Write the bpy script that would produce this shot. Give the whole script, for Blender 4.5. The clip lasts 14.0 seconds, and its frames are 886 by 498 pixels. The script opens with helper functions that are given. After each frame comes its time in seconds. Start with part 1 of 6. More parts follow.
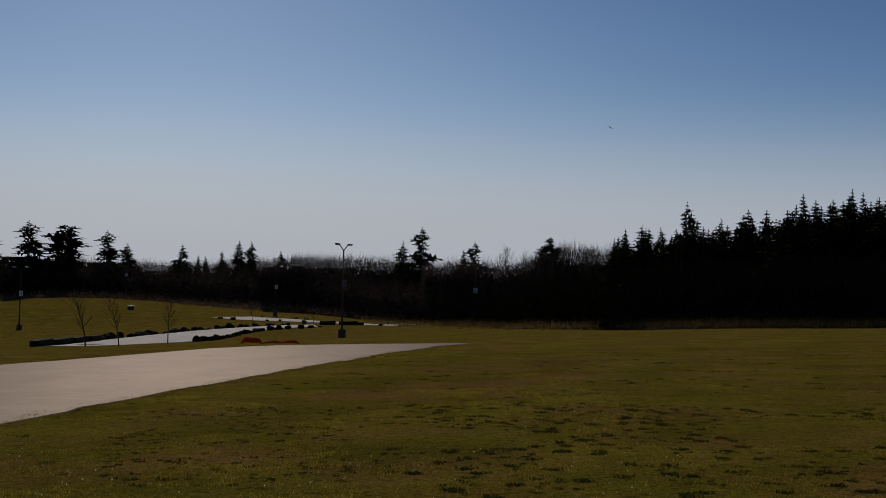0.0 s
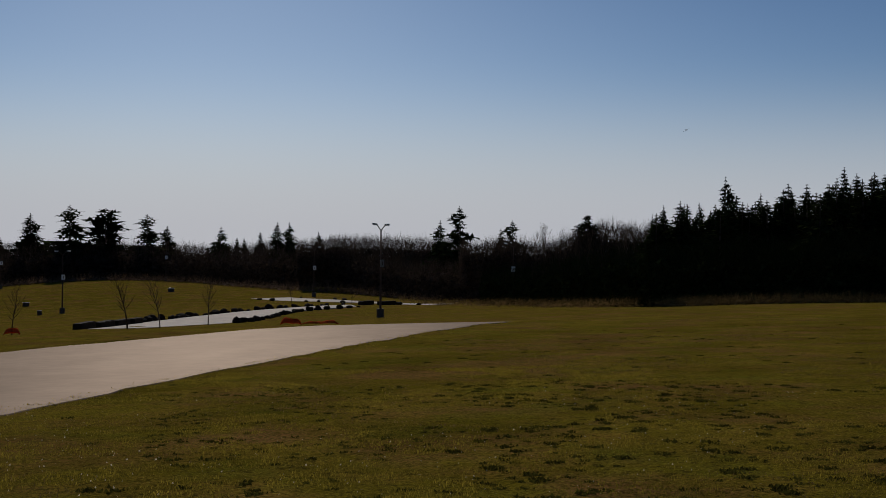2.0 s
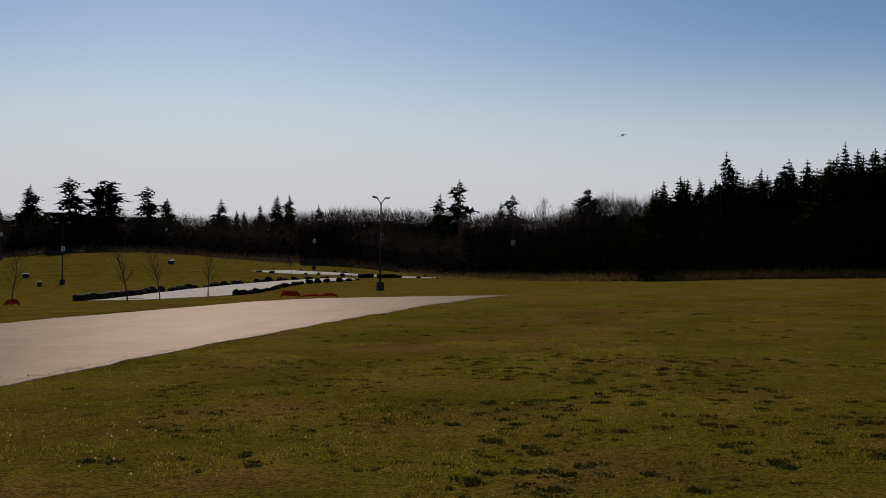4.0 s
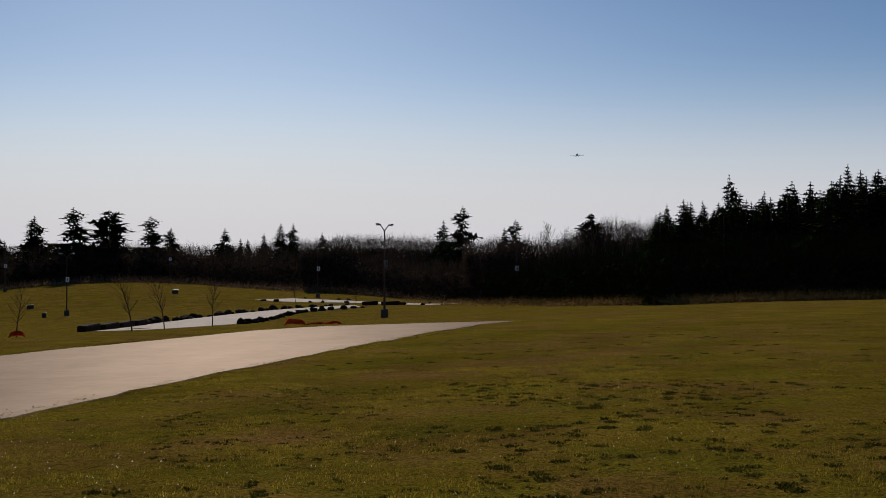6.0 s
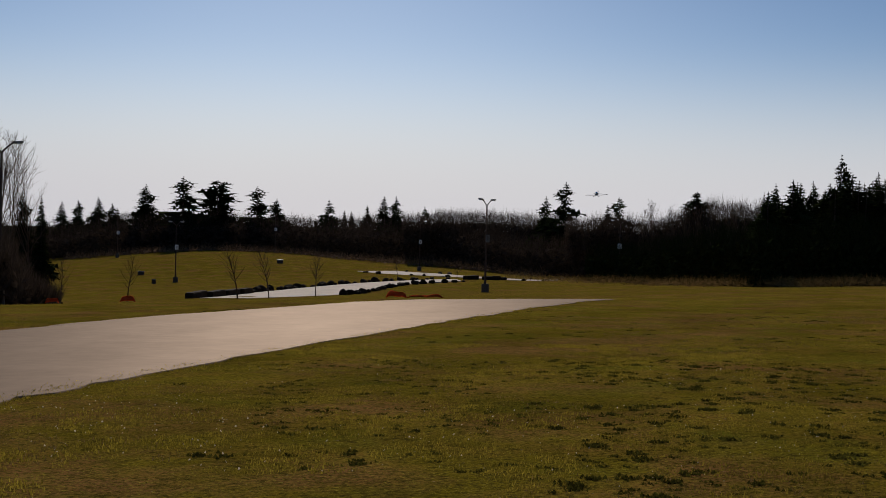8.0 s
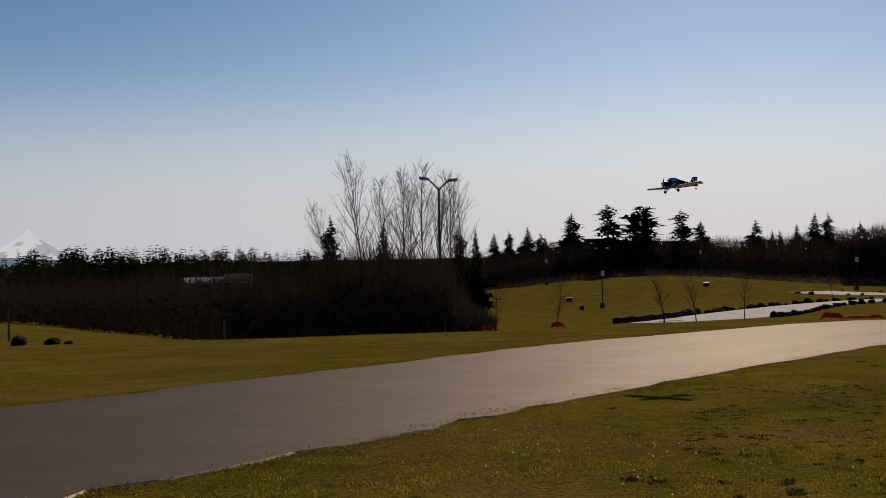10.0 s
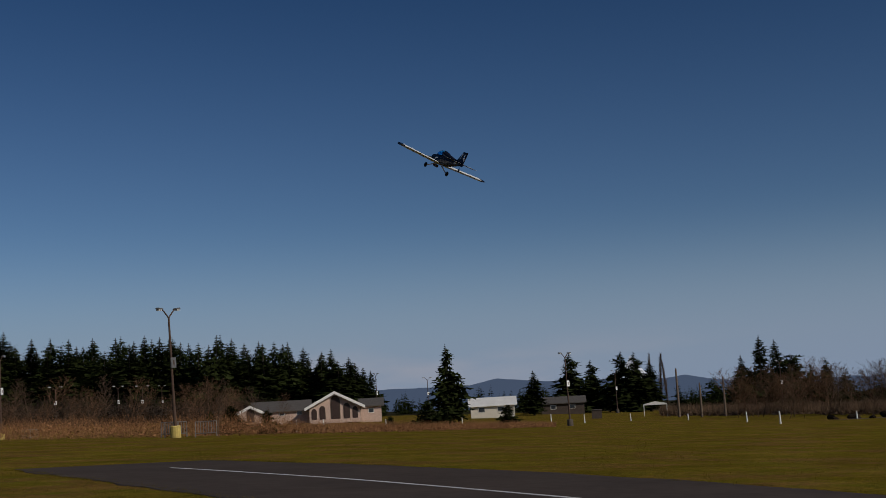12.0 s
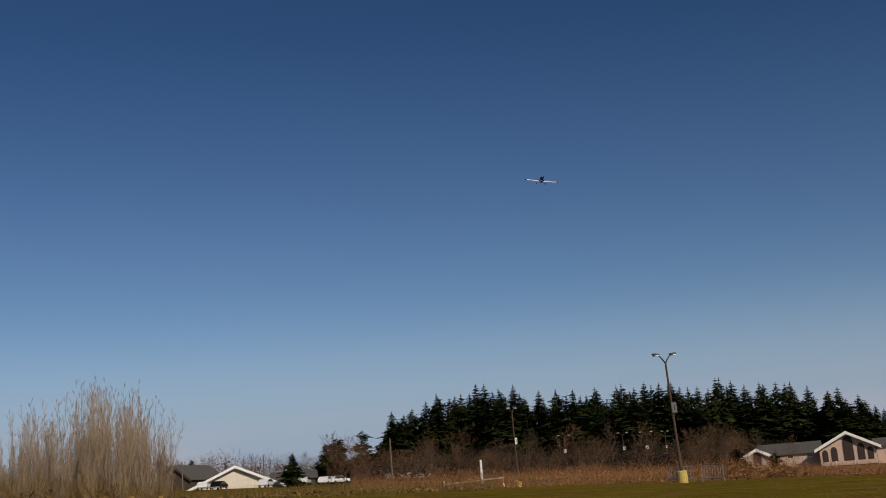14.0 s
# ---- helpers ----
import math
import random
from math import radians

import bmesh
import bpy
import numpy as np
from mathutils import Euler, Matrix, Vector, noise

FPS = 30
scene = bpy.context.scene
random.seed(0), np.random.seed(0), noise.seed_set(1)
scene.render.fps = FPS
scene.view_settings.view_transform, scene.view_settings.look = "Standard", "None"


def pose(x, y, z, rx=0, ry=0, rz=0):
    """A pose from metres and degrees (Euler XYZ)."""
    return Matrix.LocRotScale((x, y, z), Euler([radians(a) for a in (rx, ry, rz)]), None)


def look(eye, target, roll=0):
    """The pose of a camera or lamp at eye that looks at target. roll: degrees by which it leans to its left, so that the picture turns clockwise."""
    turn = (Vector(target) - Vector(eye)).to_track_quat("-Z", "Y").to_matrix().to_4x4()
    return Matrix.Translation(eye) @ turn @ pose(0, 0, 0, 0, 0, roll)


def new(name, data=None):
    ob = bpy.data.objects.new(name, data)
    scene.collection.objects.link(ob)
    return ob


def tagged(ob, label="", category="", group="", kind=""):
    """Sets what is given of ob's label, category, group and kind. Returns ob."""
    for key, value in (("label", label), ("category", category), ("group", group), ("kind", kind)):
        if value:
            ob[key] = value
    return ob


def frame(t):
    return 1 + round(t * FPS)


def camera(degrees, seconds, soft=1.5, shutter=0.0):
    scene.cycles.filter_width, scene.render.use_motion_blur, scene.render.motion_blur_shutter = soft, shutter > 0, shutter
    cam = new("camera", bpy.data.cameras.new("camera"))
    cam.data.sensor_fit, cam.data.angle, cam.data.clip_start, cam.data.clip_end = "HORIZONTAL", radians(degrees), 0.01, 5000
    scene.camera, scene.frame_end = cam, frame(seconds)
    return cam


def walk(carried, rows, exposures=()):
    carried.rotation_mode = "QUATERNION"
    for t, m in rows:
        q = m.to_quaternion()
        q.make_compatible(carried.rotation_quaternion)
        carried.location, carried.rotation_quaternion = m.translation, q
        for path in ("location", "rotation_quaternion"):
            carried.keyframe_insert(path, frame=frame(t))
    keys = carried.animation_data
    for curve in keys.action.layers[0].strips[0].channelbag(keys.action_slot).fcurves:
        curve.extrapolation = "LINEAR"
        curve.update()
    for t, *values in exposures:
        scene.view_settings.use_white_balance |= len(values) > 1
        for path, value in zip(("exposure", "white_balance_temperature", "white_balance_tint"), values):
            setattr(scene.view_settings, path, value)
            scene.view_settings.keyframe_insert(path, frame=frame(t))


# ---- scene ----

# A model aeroplane makes a low pass over a mown field; the viewer stands still and turns to follow it.
EYE = 1.65
cam = camera(41.58, 14.0, soft=0.75)
# seconds, heading to the left of the start, upward tilt, roll
TURNS = [(0, 0.01, 1.35, -1.18), (0.5, -0.60, 1.35, -1.13), (1, 0.44, 1.26, -0.89), (1.5, 1.19, 0.75, -0.11), (2, 1.85, 0.29, -0.46),
         (2.5, 2.01, -0.44, -0.38), (3, 1.71, -0.89, -0.66), (5.5, 2.30, -1.05, -0.74), (6, 2.03, 0.28, -0.06), (6.5, 2.11, 0.72, -0.81),
         (7, 3.47, 0.72, -1.23), (7.2, 3.94, 0.48, -1.14), (9.3, 14.58, -2.64, -1.50), (9.5, 16.19, -2.58, -1.14), (9.8, 21.12, -2.23, -0.49),
         (9.9, 23.20, -1.77, -0.50), (10, 27.64, 0.13, 0.97), (10.1, 29.53, 0.48, 1.02), (10.3, 35.23, 1.60, 1.09), (10.5, 43.94, 3.04, 1.64),
         (10.7, 54.86, 4.36, 1.57), (10.9, 68.01, 5.46, 0.99), (11, 78.86, 6.24, 1.74), (11.2, 94.78, 6.83, 3.12), (11.4, 108.41, 6.65, 4.85),
         (11.5, 112.74, 6.48, 5.00), (11.6, 121.08, 6.49, 4.75), (11.8, 132.00, 7.03, 4.35), (12, 140.42, 7.95, 3.26), (12.2, 148.36, 9.32, 3.78),
         (12.5, 153.15, 10.26, 5.00), (13, 158.89, 11.15, 4.45), (13.5, 161.31, 11.43, 3.93), (14, 164.61, 11.69, 4.25)]
walk(cam, [(t, pose(0, 0, EYE, 90 + pitch, roll, yaw)) for t, yaw, pitch, roll in TURNS],
     [(0, -0.97, 6200, 10), (1, -0.95, 6250, 10), (3, -0.65, 6500, 10), (6.5, -0.4, 6700, 12), (9.5, -0.4, 6800, 12), (10.5, -0.41, 6950, 13), (11, -0.7, 6500, 10),
      (11.5, -0.86, 6200, 10), (12, -0.65, 6450, 10), (12.5, -0.31, 6750, 10), (14, -0.25, 6950, 12)])

# ---- world and light ----
SUN_AZ, SUN_EL = 13.5, 29.5
world = bpy.data.worlds.new("sky")
scene.world = world
world.use_nodes = True
wn = world.node_tree
wn.nodes.clear()
sky = wn.nodes.new("ShaderNodeTexSky")
sky.sky_type = "NISHITA"
sky.sun_disc = False
sky.sun_elevation = radians(SUN_EL)
sky.sun_rotation = radians(-SUN_AZ)
sky.altitude = 60
sky.air_density, sky.dust_density, sky.ozone_density = 0.9, 0.45, 3.0
bg = wn.nodes.new("ShaderNodeBackground")
bg.inputs["Strength"].default_value = 0.06
wo = wn.nodes.new("ShaderNodeOutputWorld")
deep = wn.nodes.new("ShaderNodeGamma")  # a gamma grade that deepens the sky's blue
deep.inputs["Gamma"].default_value = 1.15
tone = wn.nodes.new("ShaderNodeMix")
tone.data_type, tone.blend_type = "RGBA", "MULTIPLY"
tone.inputs["Factor"].default_value = 1.0
tone.inputs["B"].default_value = (0.955, 0.98, 1.04, 1)
wn.links.new(sky.outputs[0], deep.inputs["Color"])
wn.links.new(deep.outputs[0], tone.inputs["A"])
# pale haze painted into the sky colour, thickening towards the horizon all round
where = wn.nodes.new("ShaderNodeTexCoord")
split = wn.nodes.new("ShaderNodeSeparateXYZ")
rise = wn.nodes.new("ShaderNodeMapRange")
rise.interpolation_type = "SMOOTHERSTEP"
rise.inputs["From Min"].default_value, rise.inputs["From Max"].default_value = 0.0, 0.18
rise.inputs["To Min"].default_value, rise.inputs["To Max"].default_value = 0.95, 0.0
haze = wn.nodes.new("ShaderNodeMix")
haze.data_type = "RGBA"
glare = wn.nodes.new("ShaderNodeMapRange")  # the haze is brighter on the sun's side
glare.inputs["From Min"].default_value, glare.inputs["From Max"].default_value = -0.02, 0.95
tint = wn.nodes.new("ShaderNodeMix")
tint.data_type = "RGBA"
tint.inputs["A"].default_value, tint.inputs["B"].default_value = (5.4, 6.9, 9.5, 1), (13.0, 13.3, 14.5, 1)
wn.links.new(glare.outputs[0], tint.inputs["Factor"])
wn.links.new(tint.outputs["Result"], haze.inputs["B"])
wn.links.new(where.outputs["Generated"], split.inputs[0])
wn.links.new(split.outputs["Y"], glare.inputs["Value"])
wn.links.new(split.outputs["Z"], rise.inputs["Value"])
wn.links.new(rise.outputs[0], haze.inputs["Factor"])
# deeper blue towards the zenith
climb = wn.nodes.new("ShaderNodeMapRange")
climb.inputs["From Min"].default_value, climb.inputs["From Max"].default_value = 0.03, 0.38
zenith = wn.nodes.new("ShaderNodeMix")
zenith.data_type, zenith.blend_type = "RGBA", "MULTIPLY"
zenith.inputs["B"].default_value = (0.36, 0.55, 0.68, 1)
wn.links.new(split.outputs["Z"], climb.inputs["Value"])
wn.links.new(climb.outputs[0], zenith.inputs["Factor"])
wn.links.new(tone.outputs["Result"], zenith.inputs["A"])
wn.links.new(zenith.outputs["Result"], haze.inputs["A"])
# a thin bank of pinkish cloud low over the hills
bank = wn.nodes.new("ShaderNodeMapRange")
bank.interpolation_type = "SMOOTHSTEP"
bank.inputs["From Min"].default_value, bank.inputs["From Max"].default_value = 0.01, 0.075
bank.inputs["To Min"].default_value, bank.inputs["To Max"].default_value = 0.85, 0.0
puff = wn.nodes.new("ShaderNodeTexNoise")
puff.inputs["Scale"].default_value, puff.inputs["Detail"].default_value = 7.0, 6
flat = wn.nodes.new("ShaderNodeMapping")
flat.inputs["Scale"].default_value = (1, 1, 5)
wisp = wn.nodes.new("ShaderNodeMapRange")
wisp.inputs["From Min"].default_value, wisp.inputs["From Max"].default_value = 0.42, 0.66
both = wn.nodes.new("ShaderNodeMath")
both.operation = "MULTIPLY"
cloud_mix = wn.nodes.new("ShaderNodeMix")
cloud_mix.data_type = "RGBA"
cloud_mix.inputs["B"].default_value = (9.6, 8.9, 9.6, 1)
wn.links.new(split.outputs["Z"], bank.inputs["Value"])
wn.links.new(where.outputs["Generated"], flat.inputs["Vector"])
wn.links.new(flat.outputs[0], puff.inputs["Vector"])
wn.links.new(puff.outputs["Fac"], wisp.inputs["Value"])
wn.links.new(bank.outputs[0], both.inputs[0])
wn.links.new(wisp.outputs[0], both.inputs[1])
side = wn.nodes.new("ShaderNodeMapRange")  # only over the northern hills
side.inputs["From Min"].default_value, side.inputs["From Max"].default_value = -0.9, -0.5
side.inputs["To Min"].default_value, side.inputs["To Max"].default_value = 1.0, 0.0
there = wn.nodes.new("ShaderNodeMath")
there.operation = "MULTIPLY"
wn.links.new(split.outputs["Y"], side.inputs["Value"])
wn.links.new(both.outputs[0], there.inputs[0])
wn.links.new(side.outputs[0], there.inputs[1])
wn.links.new(there.outputs[0], cloud_mix.inputs["Factor"])
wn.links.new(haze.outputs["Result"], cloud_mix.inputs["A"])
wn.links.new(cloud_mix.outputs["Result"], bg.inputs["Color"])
wn.links.new(bg.outputs[0], wo.inputs["Surface"])
sun_data = bpy.data.lights.new("sun", "SUN")
sun_data.energy, sun_data.angle, sun_data.color = 3.9, radians(0.5), (1.0, 0.92, 0.80)
sun = new("sun", sun_data)
sa, se = radians(SUN_AZ), radians(SUN_EL)
sun_way = Vector((-math.sin(sa) * math.cos(se), math.cos(sa) * math.cos(se), math.sin(se)))
sun.matrix_world = look(sun_way * 50, (0, 0, 0))


# ---- materials ----
def mat(name, color, rough=0.8, metal=0.0, vary=0.25, scale=3.0, bump=0.0, bump_scale=30.0, tint=None, island=0.0, each=0.0, spec=0.5, thru=0.0):
    """Principled paint with two scales of mottling, relief and optional spread from piece to piece."""
    m = bpy.data.materials.new(name)
    m.use_nodes = True
    nt = m.node_tree
    b = nt.nodes["Principled BSDF"]
    b.inputs["Roughness"].default_value, b.inputs["Metallic"].default_value = rough, metal
    b.inputs["Specular IOR Level"].default_value = spec
    geo = nt.nodes.new("ShaderNodeNewGeometry")
    tc = nt.nodes.new("ShaderNodeTexCoord")
    n1 = nt.nodes.new("ShaderNodeTexNoise")
    n1.inputs["Scale"].default_value, n1.inputs["Detail"].default_value = scale, 6
    n2 = nt.nodes.new("ShaderNodeTexNoise")
    n2.inputs["Scale"].default_value, n2.inputs["Detail"].default_value = scale * 9, 4
    nt.links.new(tc.outputs["Object"], n1.inputs["Vector"])
    nt.links.new(tc.outputs["Object"], n2.inputs["Vector"])
    add = nt.nodes.new("ShaderNodeMath")
    add.operation = "ADD"
    nt.links.new(n1.outputs["Fac"], add.inputs[0])
    nt.links.new(n2.outputs["Fac"], add.inputs[1])
    ramp = nt.nodes.new("ShaderNodeMapRange")
    ramp.inputs["From Min"].default_value, ramp.inputs["From Max"].default_value = 0.7, 1.3
    ramp.inputs["To Min"].default_value, ramp.inputs["To Max"].default_value = 0.0, 1.0
    nt.links.new(add.outputs[0], ramp.inputs["Value"])
    mix = nt.nodes.new("ShaderNodeMix")
    mix.data_type = "RGBA"
    other = tint or tuple(c * (1 + vary) for c in color)
    mix.inputs["A"].default_value = (*[c * (1 - vary) for c in color], 1)
    mix.inputs["B"].default_value = (*other, 1)
    nt.links.new(ramp.outputs[0], mix.inputs["Factor"])
    out = mix.outputs["Result"]
    for amount, source in ((island, geo.outputs["Random Per Island"]), (each, None)):
        if not amount:
            continue
        if source is None:
            source = nt.nodes.new("ShaderNodeObjectInfo").outputs["Random"]
        hsv = nt.nodes.new("ShaderNodeHueSaturation")
        mr = nt.nodes.new("ShaderNodeMapRange")
        mr.inputs["To Min"].default_value, mr.inputs["To Max"].default_value = 1 - amount, 1 + amount
        nt.links.new(source, mr.inputs["Value"])
        nt.links.new(mr.outputs[0], hsv.inputs["Value"])
        nt.links.new(out, hsv.inputs["Color"])
        out = hsv.outputs["Color"]
    nt.links.new(out, b.inputs["Base Color"])
    if thru:
        tl = nt.nodes.new("ShaderNodeBsdfTranslucent")
        nt.links.new(out, tl.inputs["Color"])
        ms = nt.nodes.new("ShaderNodeMixShader")
        ms.inputs["Fac"].default_value = thru
        nt.links.new(b.outputs[0], ms.inputs[1])
        nt.links.new(tl.outputs[0], ms.inputs[2])
        nt.links.new(ms.outputs[0], nt.nodes["Material Output"].inputs["Surface"])
    if bump:
        nb = nt.nodes.new("ShaderNodeTexNoise")
        nb.inputs["Scale"].default_value, nb.inputs["Detail"].default_value = bump_scale, 5
        nt.links.new(tc.outputs["Object"], nb.inputs["Vector"])
        bp = nt.nodes.new("ShaderNodeBump")
        bp.inputs["Strength"].default_value, bp.inputs["Distance"].default_value = bump, 0.05
        nt.links.new(nb.outputs["Fac"], bp.inputs["Height"])
        nt.links.new(bp.outputs[0], b.inputs["Normal"])
    return m


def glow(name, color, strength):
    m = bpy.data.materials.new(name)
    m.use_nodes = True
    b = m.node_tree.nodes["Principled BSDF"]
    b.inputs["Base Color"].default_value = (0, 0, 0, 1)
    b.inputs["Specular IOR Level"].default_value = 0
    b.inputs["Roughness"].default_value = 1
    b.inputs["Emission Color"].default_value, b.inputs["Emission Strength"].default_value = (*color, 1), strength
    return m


def grass_ground():
    """Mown winter grass: green and straw patches over metres, a finer mottling and bumpy turf."""
    m = bpy.data.materials.new("turf")
    m.use_nodes = True
    nt = m.node_tree
    b = nt.nodes["Principled BSDF"]
    b.inputs["Roughness"].default_value = 0.95
    b.inputs["Specular IOR Level"].default_value = 0.0
    tc = nt.nodes.new("ShaderNodeTexCoord")

    def cloud(scale, detail, low, high):
        n = nt.nodes.new("ShaderNodeTexNoise")
        n.inputs["Scale"].default_value, n.inputs["Detail"].default_value, n.inputs["Roughness"].default_value = scale, detail, 0.65
        nt.links.new(tc.outputs["Object"], n.inputs["Vector"])
        r = nt.nodes.new("ShaderNodeMapRange")
        r.inputs["From Min"].default_value, r.inputs["From Max"].default_value = low, high
        nt.links.new(n.outputs["Fac"], r.inputs["Value"])
        return r.outputs[0]

    def blend(fac, a, c):
        x = nt.nodes.new("ShaderNodeMix")
        x.data_type = "RGBA"
        nt.links.new(fac, x.inputs["Factor"])
        for key, v in (("A", a), ("B", c)):
            if isinstance(v, tuple):
                x.inputs[key].default_value = (*v, 1)
            else:
                nt.links.new(v, x.inputs[key])
        return x.outputs["Result"]

    green = blend(cloud(0.16, 6, 0.35, 0.65), (0.139, 0.102, 0.009), (0.190, 0.145, 0.012))
    straw = blend(cloud(0.9, 8, 0.46, 0.64), green, (0.218, 0.131, 0.021))
    bald = blend(cloud(0.30, 8, 0.48, 0.60), straw, (0.215, 0.108, 0.032))
    lush = blend(cloud(0.5, 6, 0.52, 0.68), bald, (0.130, 0.122, 0.011))
    clod = blend(cloud(7.0, 8, 0.34, 0.47), (0.056, 0.041, 0.008), lush)
    mixed = blend(cloud(24.0, 6, 0.38, 0.55), (0.065, 0.049, 0.009), clod)
    bright = blend(cloud(38.0, 3, 0.56, 0.68), mixed, (0.278, 0.218, 0.026))
    mixed = blend(cloud(15.0, 3, 0.70, 0.76), bright, (0.390, 0.288, 0.157))
    wear = nt.nodes.new("ShaderNodeMix")
    wear.data_type, wear.blend_type = "RGBA", "MULTIPLY"
    wear.inputs["Factor"].default_value = 1.0
    nt.links.new(mixed, wear.inputs["A"])
    nt.links.new(blend(cloud(0.42, 7, 0.36, 0.64), (0.78, 0.80, 0.86), (1.20, 1.22, 1.40)), wear.inputs["B"])
    nt.links.new(wear.outputs["Result"], b.inputs["Base Color"])
    bp = nt.nodes.new("ShaderNodeBump")
    bp.inputs["Strength"].default_value, bp.inputs["Distance"].default_value = 0.7, 0.05
    nt.links.new(cloud(14.0, 8, 0.2, 0.8), bp.inputs["Height"])
    nt.links.new(bp.outputs[0], b.inputs["Normal"])
    return m


TURF = grass_ground()
BLADE = mat("grass blade", (0.205, 0.160, 0.022), 0.85, vary=0.45, scale=0.4, tint=(0.31, 0.230, 0.030), island=0.45, spec=0.0, thru=0.62)
WEED = mat("weed leaf", (0.066, 0.060, 0.011), 0.8, vary=0.4, scale=1.0, island=0.5, spec=0.0, thru=0.35)
WOODLAND = mat("wooded far land", (0.030, 0.028, 0.016), 0.95, vary=0.4, scale=0.02, spec=0.0)
STRAW = mat("dry grass", (0.20, 0.13, 0.05), 0.9, thru=0.3, vary=0.3, scale=0.5, island=0.5, spec=0.0)
ASPHALT = mat("worn asphalt", (0.044, 0.033, 0.027), 0.9, vary=0.3, scale=0.35, bump=0.3, bump_scale=60, spec=0.0)


def sheened(m, amount, rough, color):
    """A worn polish over the paint that catches low sun."""
    nt = m.node_tree
    g = nt.nodes.new("ShaderNodeBsdfGlossy")
    g.inputs["Roughness"].default_value, g.inputs["Color"].default_value = rough, (*color, 1)
    x = nt.nodes.new("ShaderNodeMixShader")
    x.inputs["Fac"].default_value = amount
    nt.links.new(nt.nodes["Principled BSDF"].outputs[0], x.inputs[1])
    nt.links.new(g.outputs[0], x.inputs[2])
    nt.links.new(x.outputs[0], nt.nodes["Material Output"].inputs["Surface"])


sheened(ASPHALT, 0.08, 0.56, (1.0, 0.82, 0.70))


def streaked(m, low, high):
    """Tyre-swept lanes, patches and scuffs that run along the paving and vary its polish."""
    nt = m.node_tree
    tc = nt.nodes.new("ShaderNodeTexCoord")
    mp = nt.nodes.new("ShaderNodeMapping")
    mp.inputs["Scale"].default_value = (0.55, 0.09, 1)
    mp.inputs["Rotation"].default_value = (0, 0, radians(10))
    n1 = nt.nodes.new("ShaderNodeTexNoise")
    n1.inputs["Scale"].default_value, n1.inputs["Detail"].default_value, n1.inputs["Roughness"].default_value = 1.0, 8, 0.62
    n2 = nt.nodes.new("ShaderNodeTexNoise")
    n2.inputs["Scale"].default_value, n2.inputs["Detail"].default_value = 0.9, 7
    mix = nt.nodes.new("ShaderNodeMath")
    mix.operation = "ADD"
    r = nt.nodes.new("ShaderNodeMapRange")
    r.inputs["From Min"].default_value, r.inputs["From Max"].default_value = 0.78, 1.22
    r.inputs["To Min"].default_value, r.inputs["To Max"].default_value = low, high
    nt.links.new(tc.outputs["Object"], mp.inputs["Vector"])
    nt.links.new(mp.outputs[0], n1.inputs["Vector"])
    nt.links.new(tc.outputs["Object"], n2.inputs["Vector"])
    nt.links.new(n1.outputs["Fac"], mix.inputs[0])
    nt.links.new(n2.outputs["Fac"], mix.inputs[1])
    nt.links.new(mix.outputs[0], r.inputs["Value"])
    for x in nt.nodes:
        if x.type == "MIX_SHADER":
            nt.links.new(r.outputs[0], x.inputs["Fac"])


streaked(ASPHALT, 0.073, 0.085)
GRAVEL = mat("pale gravel road", (0.47, 0.40, 0.345), 0.9, vary=0.2, scale=0.5, bump=0.4, bump_scale=40, spec=0.2)
TRACK = mat("grey track gravel", (0.070, 0.056, 0.044), 0.9, vary=0.25, scale=0.8, bump=0.4, bump_scale=40, spec=0.2)
LINE = mat("worn white road paint", (0.6, 0.58, 0.55), 0.7, vary=0.25, scale=4)
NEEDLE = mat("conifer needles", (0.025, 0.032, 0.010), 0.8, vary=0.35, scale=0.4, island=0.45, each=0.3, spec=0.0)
BARK = mat("bark", (0.075, 0.058, 0.045), 0.9, vary=0.35, scale=2, bump=0.6, bump_scale=12, each=0.25, spec=0.2)
TWIG = mat("bare twigs", (0.100, 0.068, 0.046), 0.9, vary=0.3, scale=0.5, island=0.35, each=0.25, spec=0.0)
RUST_TWIG = mat("rust brown bare twigs", (0.120, 0.070, 0.042), 0.9, vary=0.3, scale=0.5, island=0.35, each=0.25, spec=0.0)
PALE_TWIG = mat("pale bare twigs", (0.29, 0.215, 0.145), 0.9, vary=0.3, scale=0.5, island=0.35, each=0.2, spec=0.0)
BROWN_BRUSH = mat("brown winter brush", (0.160, 0.105, 0.068), 0.9, thru=0.3, vary=0.35, scale=0.12, island=0.5, spec=0.0)
BRUSH = mat("winter brush", (0.052, 0.038, 0.029), 0.9, thru=0.2, vary=0.35, scale=0.15, island=0.5, spec=0.0)
RUST_BRUSH = mat("rust brown winter brush", (0.235, 0.118, 0.056), 0.9, vary=0.35, scale=0.12, island=0.5, spec=0.0)
# boulder and barrier colour lowered to carry their backlit shade
ROCK = mat("boulder rock darkened for backlight", (0.026, 0.018, 0.012), 0.95, vary=0.35, scale=2.5, bump=0.8, bump_scale=7, each=0.35, spec=0.05)
POLE_STEEL = mat("brown painted steel", (0.080, 0.050, 0.036), 0.75, spec=0.2, vary=0.25, scale=3, bump=0.1)
LAMP_GREY = mat("grey lamp housing", (0.20, 0.19, 0.18), 0.35, metal=0.5, spec=0.5, vary=0.15, scale=4)
# concrete set below its own tone, backlit shade put into the colour
CONCRETE = mat("concrete darkened for backlight", (0.085, 0.068, 0.052), 0.9, vary=0.25, scale=3, bump=0.4)
YELLOW_BASE = mat("yellow painted concrete", (0.48, 0.36, 0.10), 0.8, vary=0.25, scale=4, bump=0.3)
